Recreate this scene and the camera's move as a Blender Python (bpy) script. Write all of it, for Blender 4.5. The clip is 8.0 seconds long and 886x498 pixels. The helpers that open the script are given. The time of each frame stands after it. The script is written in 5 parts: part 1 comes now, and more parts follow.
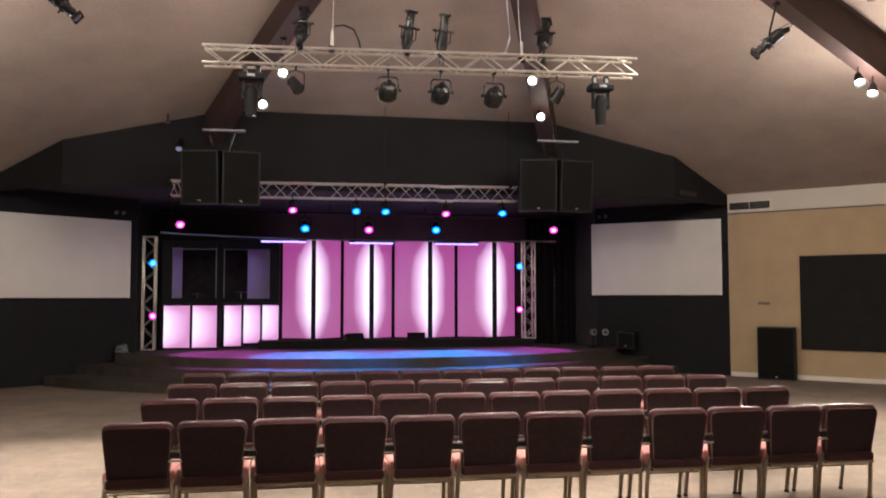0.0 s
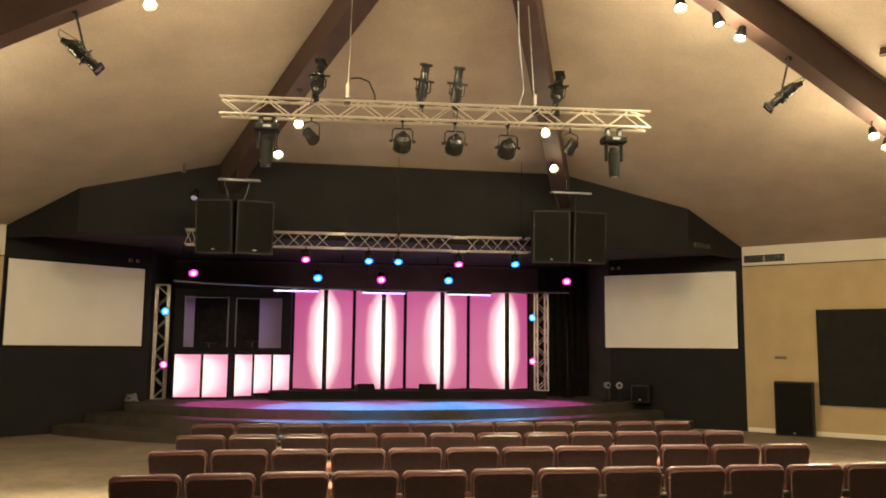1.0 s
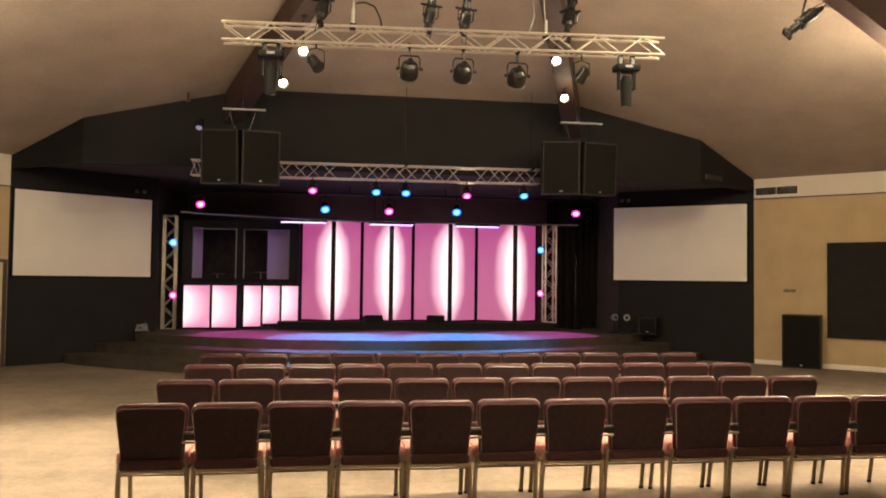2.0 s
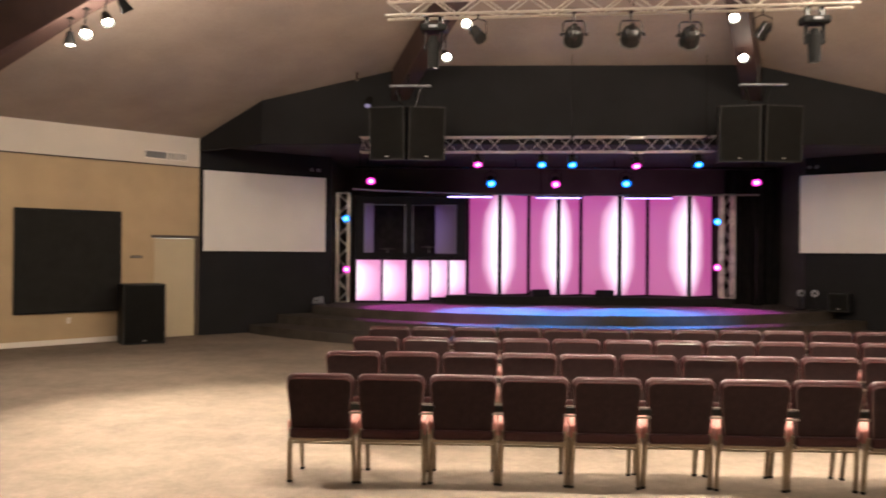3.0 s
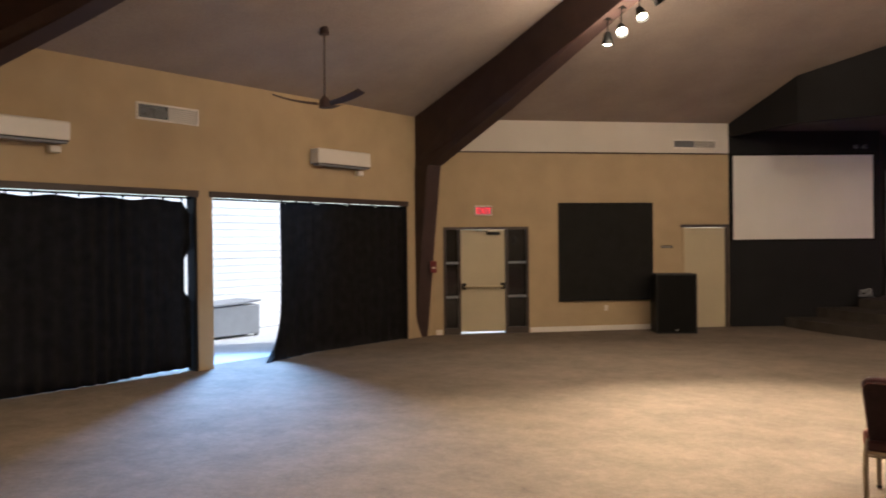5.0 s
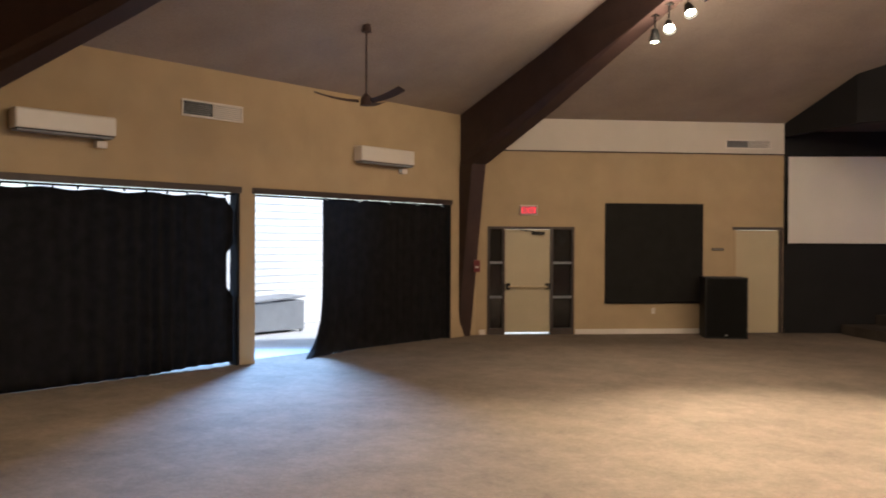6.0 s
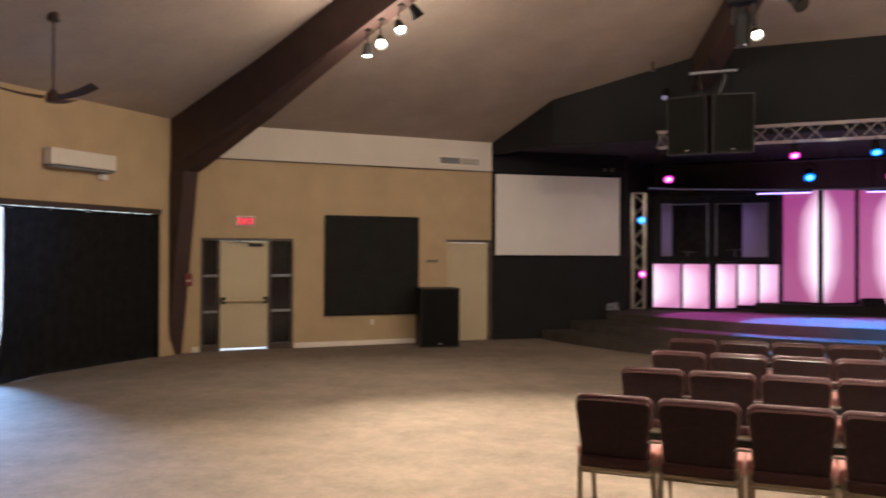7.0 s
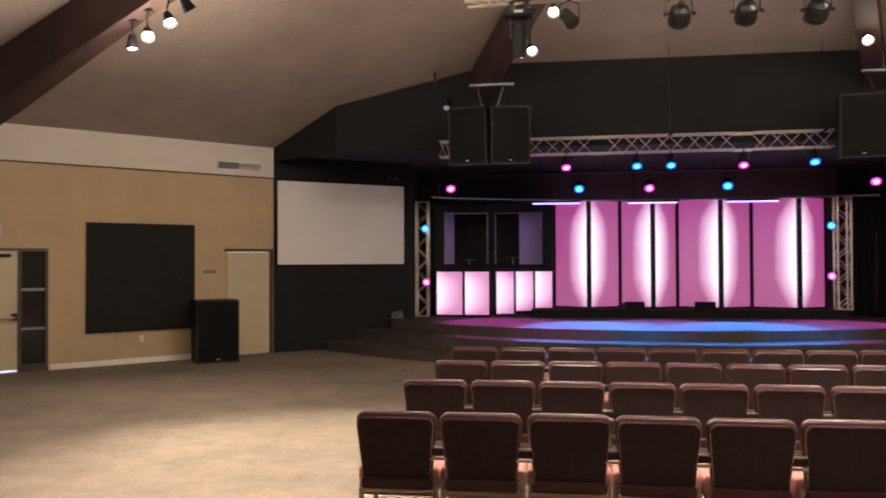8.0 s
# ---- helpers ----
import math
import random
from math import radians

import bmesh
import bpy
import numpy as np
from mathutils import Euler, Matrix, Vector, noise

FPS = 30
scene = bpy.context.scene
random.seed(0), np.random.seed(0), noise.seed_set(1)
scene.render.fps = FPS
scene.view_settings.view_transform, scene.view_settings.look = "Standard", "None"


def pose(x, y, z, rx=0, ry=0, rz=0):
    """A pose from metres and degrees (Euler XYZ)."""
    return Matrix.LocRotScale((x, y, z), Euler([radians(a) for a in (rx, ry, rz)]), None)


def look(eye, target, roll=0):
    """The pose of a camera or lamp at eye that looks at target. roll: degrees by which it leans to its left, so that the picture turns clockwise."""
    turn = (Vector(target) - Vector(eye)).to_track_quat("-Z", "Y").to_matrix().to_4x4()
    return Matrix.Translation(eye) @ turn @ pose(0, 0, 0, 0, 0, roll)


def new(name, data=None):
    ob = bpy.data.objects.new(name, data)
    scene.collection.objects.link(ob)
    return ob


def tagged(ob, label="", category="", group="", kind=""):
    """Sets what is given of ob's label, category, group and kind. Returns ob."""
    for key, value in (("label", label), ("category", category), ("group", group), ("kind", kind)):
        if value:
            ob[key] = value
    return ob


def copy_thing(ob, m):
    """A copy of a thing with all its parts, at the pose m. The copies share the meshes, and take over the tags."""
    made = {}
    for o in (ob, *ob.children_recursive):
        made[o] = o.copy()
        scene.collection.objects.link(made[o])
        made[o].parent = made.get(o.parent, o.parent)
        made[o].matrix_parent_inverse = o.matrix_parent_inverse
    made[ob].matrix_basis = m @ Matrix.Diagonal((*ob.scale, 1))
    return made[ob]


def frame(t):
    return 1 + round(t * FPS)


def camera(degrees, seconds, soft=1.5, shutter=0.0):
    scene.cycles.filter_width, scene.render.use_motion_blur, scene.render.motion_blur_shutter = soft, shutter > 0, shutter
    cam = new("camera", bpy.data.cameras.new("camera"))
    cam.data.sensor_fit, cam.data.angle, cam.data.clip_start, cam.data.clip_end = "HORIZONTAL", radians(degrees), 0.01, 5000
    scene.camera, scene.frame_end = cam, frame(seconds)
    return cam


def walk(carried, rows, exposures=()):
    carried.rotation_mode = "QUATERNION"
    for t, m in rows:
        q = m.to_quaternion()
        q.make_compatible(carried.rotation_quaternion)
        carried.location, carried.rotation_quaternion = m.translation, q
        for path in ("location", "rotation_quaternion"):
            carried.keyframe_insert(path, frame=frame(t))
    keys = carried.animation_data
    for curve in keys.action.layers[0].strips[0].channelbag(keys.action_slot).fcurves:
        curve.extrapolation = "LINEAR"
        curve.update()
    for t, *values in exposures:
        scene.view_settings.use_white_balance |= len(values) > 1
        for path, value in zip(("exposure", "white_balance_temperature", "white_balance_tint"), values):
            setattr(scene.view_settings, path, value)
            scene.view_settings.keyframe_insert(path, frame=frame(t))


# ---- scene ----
cam = camera(56.5, 8.0, soft=1.8, shutter=0.35)
PATH = [
    (0.0, pose(0.044, -0.541, 1.797, 93.34, 0.03, -10.33)),
    (0.2, pose(0.049, -0.510, 1.808, 94.83, 0.00, -10.04)),
    (0.3, pose(0.050, -0.497, 1.812, 95.54, -0.02, -9.88)),
    (0.5, pose(0.052, -0.486, 1.816, 96.57, -0.15, -9.68)),
    (0.8, pose(0.045, -0.495, 1.812, 97.12, -0.42, -9.52)),
    (1.0, pose(0.041, -0.500, 1.808, 96.82, -0.49, -9.53)),
    (1.2, pose(0.045, -0.485, 1.806, 96.09, -0.49, -9.66)),
    (2.3, pose(0.089, -0.346, 1.797, 91.15, -0.54, -7.80)),
    (2.5, pose(0.101, -0.314, 1.798, 90.85, -0.60, -5.52)),
    (2.7, pose(0.123, -0.274, 1.795, 90.60, -0.59, -2.42)),
    (3.0, pose(0.145, -0.213, 1.782, 90.27, -0.46, 2.78)),
    (3.2, pose(0.142, -0.184, 1.772, 90.06, -0.30, 6.48)),
    (3.5, pose(0.114, -0.148, 1.763, 89.84, -0.25, 12.26)),
    (3.7, pose(0.074, -0.120, 1.765, 89.63, -0.19, 16.35)),
    (4.0, pose(-0.004, -0.082, 1.771, 89.35, -0.03, 22.41)),
    (4.2, pose(-0.054, -0.070, 1.773, 89.33, 0.08, 26.01)),
    (4.5, pose(-0.125, -0.061, 1.773, 89.42, 0.18, 30.55)),
    (4.7, pose(-0.168, -0.052, 1.772, 89.53, 0.30, 33.25)),
    (5.0, pose(-0.201, -0.030, 1.771, 89.60, 0.58, 37.56)),
    (5.2, pose(-0.200, -0.010, 1.777, 89.48, 0.74, 40.24)),
    (5.5, pose(-0.183, 0.052, 1.779, 89.45, 0.52, 42.50)),
    (5.8, pose(-0.130, 0.128, 1.780, 89.45, 0.02, 42.60)),
    (6.05, pose(-0.070, 0.197, 1.780, 89.52, -0.36, 40.70)),
    (6.3, pose(-0.008, 0.274, 1.781, 89.60, -0.58, 37.22)),
    (6.5, pose(0.015, 0.361, 1.789, 89.75, -0.50, 33.62)),
    (6.7, pose(0.015, 0.425, 1.787, 89.98, -0.32, 29.45)),
    (7.0, pose(0.013, 0.513, 1.784, 90.41, -0.22, 23.02)),
    (7.2, pose(-0.010, 0.597, 1.787, 90.77, -0.12, 18.75)),
    (7.5, pose(-0.050, 0.729, 1.795, 91.11, 0.00, 13.63)),
    (7.7, pose(-0.045, 0.791, 1.797, 91.14, 0.12, 11.19)),
    (8.0, pose(-0.025, 0.853, 1.797, 90.99, 0.25, 8.31)),
]
EXPOSE = 1.25
GRADE = (
    (0.0, 0.05, 5300, 10), (0.2, 0.0, 6400, 6), (0.4, 0.05, 7200, 0), (0.6, 0.12, 7400, -3), (0.9, 0.46, 7300, -8), (1.2, 0.48, 7200, -7),
    (2.3, 0.24, 6600, 7), (2.9, 0.32, 5900, 10), (3.5, 0.48, 5800, 10), (4.0, 0.32, 5800, 10), (4.5, 0.0, 6000, 10), (5.2, -0.1, 6150, 10),
    (6.5, -0.04, 6150, 10), (7.0, 0.02, 5800, 10), (8.0, 0.05, 5800, 10))
walk(cam, PATH, [(t, EXPOSE + e, k, tint) for t, e, k, tint in GRADE])

# ---- world, sun and large lights ----
world = bpy.data.worlds.new("sky")
scene.world = world
world.use_nodes = True
sky = world.node_tree.nodes.new("ShaderNodeTexSky")
sky.sky_type, sky.sun_disc, sky.sun_elevation, sky.sun_rotation = "NISHITA", False, radians(45), radians(34)
world.node_tree.links.new(sky.outputs[0], world.node_tree.nodes["Background"].inputs[0])
world.node_tree.nodes["Background"].inputs[1].default_value = 0.15
sun = new("sun", bpy.data.lights.new("sun", "SUN"))
sun.data.energy, sun.data.angle, sun.data.color = 2.3, radians(0.5), (1, 0.96, 0.9)
sun.matrix_world = look((7.5, 11, 13.3), (0, 0, 0))

WARM = (1.0, 0.79, 0.56)
HOUSE = 230.0      # watts of one house spot
BARE = 27.0       # watts of its bare bulb, which also lights walls and ceiling
STAGE_BLUE = (0.04, 0.3, 1.0)
STAGE_MAGENTA = (1.0, 0.12, 0.85)


def bulb_light(eye, watts, colour):
    lamp = bpy.data.lights.new("bulb_light", "POINT")
    lamp.energy, lamp.color, lamp.shadow_soft_size = watts, colour, 0.2
    new("bulb_light", lamp).location = eye


def spot(name, eye, target, watts, colour, cone=90, blend=0.6, radius=0.06):
    lamp = bpy.data.lights.new(name, "SPOT")
    lamp.energy, lamp.color, lamp.spot_size, lamp.spot_blend, lamp.shadow_soft_size = watts, colour, radians(cone), blend, radius
    ob = new(name, lamp)
    ob.matrix_world = look(eye, target)
    return ob


# ---- materials ----
def material(name, colour, rough=0.6, metal=0.0, grain=8.0, vary=0.12, bump=0.0, fine=120.0, second=None, mix=0.0, sheen=0.0, spec=0.5):
    """A surface with large stains and fine grain round one colour."""
    m = bpy.data.materials.new(name)
    m.use_nodes = True
    n, l = m.node_tree.nodes, m.node_tree.links
    b = n["Principled BSDF"]
    b.inputs["Roughness"].default_value, b.inputs["Metallic"].default_value = rough, metal
    b.inputs["Specular IOR Level"].default_value = spec
    if sheen:
        b.inputs["Sheen Weight"].default_value = sheen
    co = n.new("ShaderNodeTexCoord")
    big, small = n.new("ShaderNodeTexNoise"), n.new("ShaderNodeTexNoise")
    for node, scale, detail in ((big, grain, 5), (small, fine, 3)):
        l.new(co.outputs["Object"], node.inputs["Vector"])
        node.inputs["Scale"].default_value, node.inputs["Detail"].default_value = scale, detail
    both = n.new("ShaderNodeMath")
    both.operation = "MULTIPLY_ADD"
    both.inputs[1].default_value = 0.5
    half = n.new("ShaderNodeMath")
    half.operation = "MULTIPLY"
    half.inputs[1].default_value = 0.5
    l.new(small.outputs["Fac"], half.inputs[0])
    l.new(big.outputs["Fac"], both.inputs[0])
    l.new(half.outputs[0], both.inputs[2])
    ramp = n.new("ShaderNodeValToRGB")
    lo = tuple(c * (1 - vary) for c in colour)
    hi = tuple(min(1, c * (1 + vary)) for c in colour) if second is None else tuple(a * (1 - mix) + b_ * mix for a, b_ in zip(colour, second))
    ramp.color_ramp.elements[0].position, ramp.color_ramp.elements[0].color = 0.36, (*lo, 1)
    ramp.color_ramp.elements[1].position, ramp.color_ramp.elements[1].color = 0.64, (*hi, 1)
    l.new(both.outputs[0], ramp.inputs[0])
    l.new(ramp.outputs[0], b.inputs["Base Color"])
    if bump:
        bm_ = n.new("ShaderNodeBump")
        bm_.inputs["Strength"].default_value, bm_.inputs["Distance"].default_value = bump, 0.01
        l.new(small.outputs["Fac"], bm_.inputs["Height"])
        l.new(bm_.outputs[0], b.inputs["Normal"])
    return m


def glow(name, colour, strength):
    m = bpy.data.materials.new(name)
    m.use_nodes = True
    b = m.node_tree.nodes["Principled BSDF"]
    b.inputs["Base Color"].default_value = (*[c * 0.4 for c in colour], 1)
    b.inputs["Emission Color"].default_value = (*colour, 1)
    b.inputs["Emission Strength"].default_value = strength
    return m


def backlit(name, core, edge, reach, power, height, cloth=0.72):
    """Stretched white fabric; the light of a tube behind the panel's x = 0 is put into its emission, fading across
    reach metres and at both ends.
    """
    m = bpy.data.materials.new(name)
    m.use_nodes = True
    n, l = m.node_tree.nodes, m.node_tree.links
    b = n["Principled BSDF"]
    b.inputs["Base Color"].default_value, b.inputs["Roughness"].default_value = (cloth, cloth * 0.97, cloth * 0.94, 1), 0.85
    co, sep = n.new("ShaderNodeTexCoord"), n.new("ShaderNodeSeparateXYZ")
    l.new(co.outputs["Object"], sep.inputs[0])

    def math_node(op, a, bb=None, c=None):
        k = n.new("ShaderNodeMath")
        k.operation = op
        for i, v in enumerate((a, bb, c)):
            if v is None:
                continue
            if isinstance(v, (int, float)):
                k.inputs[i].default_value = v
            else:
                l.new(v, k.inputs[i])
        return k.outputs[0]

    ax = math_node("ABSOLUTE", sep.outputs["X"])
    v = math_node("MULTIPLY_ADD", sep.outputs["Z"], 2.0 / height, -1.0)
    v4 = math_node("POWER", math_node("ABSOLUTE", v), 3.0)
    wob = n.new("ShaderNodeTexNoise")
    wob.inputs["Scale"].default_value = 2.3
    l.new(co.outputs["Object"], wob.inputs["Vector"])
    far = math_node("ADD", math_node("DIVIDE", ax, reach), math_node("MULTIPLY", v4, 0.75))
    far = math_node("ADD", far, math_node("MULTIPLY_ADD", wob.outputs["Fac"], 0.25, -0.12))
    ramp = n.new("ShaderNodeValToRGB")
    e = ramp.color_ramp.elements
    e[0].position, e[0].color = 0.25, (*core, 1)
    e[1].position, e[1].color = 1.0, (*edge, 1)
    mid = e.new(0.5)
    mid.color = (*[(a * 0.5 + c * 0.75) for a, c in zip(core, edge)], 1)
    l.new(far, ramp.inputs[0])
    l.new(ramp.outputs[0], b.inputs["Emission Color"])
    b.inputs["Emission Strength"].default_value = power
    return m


TAN = material("tan_wall_paint", (0.485, 0.365, 0.22), 0.85, grain=1.9, vary=0.09, bump=0.3, fine=120, spec=0.2)
BAND = material("cream_wall_paint", (0.66, 0.60, 0.52), 0.85, grain=1.4, vary=0.05, bump=0.2, fine=140, spec=0.2)
CEIL = material("textured_ceiling_plaster", (0.385, 0.318, 0.272), 0.92, grain=1.4, vary=0.12, bump=0.7, fine=38, spec=0.15)
BROWN = material("dark_brown_painted_steel", (0.052, 0.029, 0.025), 0.6, grain=3, vary=0.2, bump=0.1, fine=60, spec=0.3)
TRIM_BROWN = material("dark_brown_trim", (0.05, 0.032, 0.024), 0.5, grain=5, vary=0.2)
BLACKWALL = material("black_wall_paint", (0.0142, 0.0138, 0.0148), 0.85, grain=1.5, vary=0.2, bump=0.2, fine=150, spec=0.25)
# alcove black made paler: the light missing there is put into its colour
LITBLACK = material("lit_black_wall_paint", (0.065, 0.058, 0.055), 0.9, grain=1.2, vary=0.25, bump=0.2, fine=150, spec=0.2)
BLACKCLOTH = material("black_drape_cloth", (0.027, 0.025, 0.024), 0.95, grain=6, vary=0.3, bump=0.3, fine=300, spec=0.1)
BLACK = material("black_plastic", (0.010, 0.0095, 0.009), 0.5, grain=20, vary=0.2, spec=0.16)
RIM = material("worn_black_rim_paint", (0.016, 0.0155, 0.0145), 0.5, grain=20, vary=0.25, spec=0.3)
MATTBLACK = material("matt_black_lamp_housing", (0.006, 0.006, 0.006), 0.6, grain=20, vary=0.25, spec=0.15)
GRILLE = material("black_speaker_cloth", (0.010, 0.0096, 0.009), 0.9, grain=6, vary=0.15, bump=0.2, fine=300, spec=0.1)
BLACKMETAL = material("black_lamp_metal", (0.010, 0.0098, 0.0095), 0.26, 0.0, grain=20, vary=0.3, spec=0.3)
FELT = material("black_acoustic_felt", (0.022, 0.021, 0.0195), 0.95, grain=5, vary=0.14, bump=0.15, fine=300, spec=0.1)
SCREEN = material("white_screen_fabric", (0.74, 0.70, 0.65), 0.8, grain=1.1, vary=0.06, spec=0.2)
BRASS = material("dull_brass", (0.50, 0.40, 0.24), 0.45, 0.3, grain=12, vary=0.12)
DOORPAINT = material("tan_door_paint", (0.54, 0.45, 0.29), 0.55, grain=2, vary=0.05, bump=0.05, fine=90)
WHITE = material("white_trim_paint", (0.78, 0.72, 0.64), 0.5, grain=4, vary=0.05)
WHITEPLASTIC = material("white_plastic", (0.74, 0.68, 0.6), 0.4, grain=4, vary=0.04)
ALU = material("brushed_aluminium", (0.72, 0.67, 0.59), 0.32, 0.85, grain=10, vary=0.08)
STEEL = material("dull_steel", (0.30, 0.285, 0.26), 0.4, 0.9, grain=20, vary=0.15)
LEGMETAL = material("bronze_chair_metal", (0.225, 0.178, 0.128), 0.38, 0.7, grain=20, vary=0.15)
# chair upholstery with the lamp light from above put into a lighter colour
LITSEATFABRIC = material("lit_maroon_seat_fabric", (0.36, 0.15, 0.13), 0.9, grain=30, vary=0.18, bump=0.3, fine=500, sheen=0.2, spec=0.2)
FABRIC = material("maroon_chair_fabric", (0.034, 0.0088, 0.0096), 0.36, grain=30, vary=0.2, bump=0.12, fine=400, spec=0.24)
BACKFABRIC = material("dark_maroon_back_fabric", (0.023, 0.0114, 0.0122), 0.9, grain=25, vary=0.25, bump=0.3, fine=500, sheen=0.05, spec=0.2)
# seat upholstery with the shade of its rear edge put into the colour
SHADEDSKIRT = material("shaded_maroon_seat_fabric", (0.036, 0.0118, 0.0128), 0.42, grain=30, vary=0.18, bump=0.2, fine=500, spec=0.2)
PIPING = material("maroon_vinyl_edge", (0.060, 0.020, 0.020), 0.2, grain=30, vary=0.15, spec=0.9)


def carpet(name, colour):
    """Loop carpet: broad worn patches, a hand-sized mottle, speckled tufts and faint weave rows."""
    m = bpy.data.materials.new(name)
    m.use_nodes = True
    n, l = m.node_tree.nodes, m.node_tree.links
    b = n["Principled BSDF"]
    b.inputs["Roughness"].default_value, b.inputs["Specular IOR Level"].default_value = 0.97, 0.1
    co = n.new("ShaderNodeTexCoord")
    total = None
    for scale, detail, amount in ((0.55, 4, 0.36), (2.2, 3, 0.22), (6.5, 5, 0.22), (15, 3, 0.20), (38, 3, 0.28), (110, 2, 0.3)):
        tex = n.new("ShaderNodeTexNoise")
        tex.inputs["Scale"].default_value, tex.inputs["Detail"].default_value = scale, detail
        l.new(co.outputs["Object"], tex.inputs["Vector"])
        k = n.new("ShaderNodeMath")
        k.operation = "MULTIPLY_ADD"
        k.inputs[1].default_value, k.inputs[2].default_value = amount, -amount / 2
        l.new(tex.outputs["Fac"], k.inputs[0])
        if total is None:
            total = k.outputs[0]
        else:
            s = n.new("ShaderNodeMath")
            l.new(total, s.inputs[0])
            l.new(k.outputs[0], s.inputs[1])
            total = s.outputs[0]
    ramp = n.new("ShaderNodeValToRGB")
    e = ramp.color_ramp.elements
    e[0].position, e[0].color = 0.30, (*[c * 0.62 for c in colour], 1)
    e[1].position, e[1].color = 0.70, (colour[0] * 1.36, colour[1] * 1.36, colour[2] * 1.30, 1)
    half = n.new("ShaderNodeMath")
    half.inputs[1].default_value = 0.5
    l.new(total, half.inputs[0])
    l.new(half.outputs[0], ramp.inputs[0])
    l.new(ramp.outputs[0], b.inputs["Base Color"])
    bump = n.new("ShaderNodeBump")
    bump.inputs["Strength"].default_value, bump.inputs["Distance"].default_value = 0.9, 0.008
    l.new(half.outputs[0], bump.inputs["Height"])
    l.new(bump.outputs[0], b.inputs["Normal"])
    return m


CARPET = carpet("speckled_carpet", (0.221, 0.180, 0.145))
STAGECARPET = material("charcoal_stage_carpet", (0.075, 0.062, 0.052), 0.97, grain=3, vary=0.25, bump=0.8, fine=110, spec=0.1)
CONCRETE = material("pale_concrete", (0.5, 0.5, 0.5), 0.85, grain=1.5, vary=0.12, bump=0.3, fine=60)
SIDING = material("white_vinyl_siding", (0.78, 0.79, 0.8), 0.5, grain=3, vary=0.04)
GREYMETAL = material("grey_painted_metal", (0.24, 0.25, 0.27), 0.5, grain=5, vary=0.1)
DARKGLASS = material("dark_tinted_glass", (0.012, 0.012, 0.013), 0.12, grain=3, vary=0.2)
BULB = glow("warm_bulb", (1.0, 0.86, 0.62), 30)
BLUELED = glow("blue_lamp_lens", (0.012, 0.19, 1.0), 0.95)
MAGENTALED = glow("magenta_lamp_lens", (1.0, 0.03, 0.5), 0.7)
BLUECORE = glow("blue_lamp_diodes", (0.16, 0.62, 1.0), 1.6)
MAGENTACORE = glow("magenta_lamp_diodes", (1.0, 0.32, 0.85), 1.6)
PALELED = glow("pale_lamp_lens", (0.6, 0.5, 0.75), 0.12)
VIOLETBAR = glow("violet_light_bar", (0.42, 0.28, 1.0), 1.6)
EXITRED = glow("red_exit_letters", (1.0, 0.03, 0.05), 0.7)
EXITBACK = glow("exit_sign_face", (0.35, 0.05, 0.06), 0.3)
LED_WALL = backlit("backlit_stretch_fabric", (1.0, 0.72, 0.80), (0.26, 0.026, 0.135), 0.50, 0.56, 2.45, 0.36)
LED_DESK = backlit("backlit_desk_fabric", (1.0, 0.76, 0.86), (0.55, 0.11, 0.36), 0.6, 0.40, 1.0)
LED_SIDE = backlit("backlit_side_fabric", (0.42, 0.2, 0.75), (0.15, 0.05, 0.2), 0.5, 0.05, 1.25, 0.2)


# ---- builders ----
def mesh_of(name, bm, mat):
    me = bpy.data.meshes.new(name)
    bmesh.ops.recalc_face_normals(bm, faces=bm.faces)
    bm.to_mesh(me)
    bm.free()
    me.materials.append(mat)
    return me


def part(name, bm, mat, parent=None, label=""):
    ob = new(name, mesh_of(name, bm, mat))
    if parent is not None:
        ob.parent = parent
    return tagged(ob, label)


def put(name, mesh, parent, m, label=""):
    """One more object on a shared mesh."""
    ob = new(name, mesh)
    ob.parent = parent
    ob.matrix_basis = m
    return tagged(ob, label)


def thing(name, m, label, category, group="", kind=""):
    ob = new(name)
    ob.empty_display_size = 0.1
    ob.matrix_basis = m
    return tagged(ob, label, category, group, kind)


def structure(name, bm, mat, label, category):
    return tagged(part(name, bm, mat), label, category, kind="structure")


def box(bm, x0, x1, y0, y1, z0, z1, bevel=0.0, m=None, segments=2):
    made = bmesh.ops.create_cube(bm, size=1.0)
    vs = made["verts"]
    bmesh.ops.transform(bm, matrix=Matrix.Translation(((x0 + x1) / 2, (y0 + y1) / 2, (z0 + z1) / 2)) @ Matrix.Diagonal((abs(x1 - x0), abs(y1 - y0), abs(z1 - z0), 1)), verts=vs)
    if bevel:
        edges = list({e for v in vs for e in v.link_edges})
        r = bmesh.ops.bevel(bm, geom=edges, offset=bevel, segments=segments, affect="EDGES", profile=0.5)
        vs = list({v for f in r["faces"] for v in f.verts} | {v for v in vs if v.is_valid})
    if m is not None:
        bmesh.ops.transform(bm, matrix=m, verts=vs)
    return bm


def rod(bm, a, b, r, r2=None, n=10):
    a, b = Vector(a), Vector(b)
    d = b - a
    m = Matrix.Translation((a + b) / 2) @ d.to_track_quat("Z", "Y").to_matrix().to_4x4()
    bmesh.ops.create_cone(bm, cap_ends=True, segments=n, radius1=r, radius2=r if r2 is None else r2, depth=d.length, matrix=m)
    return bm


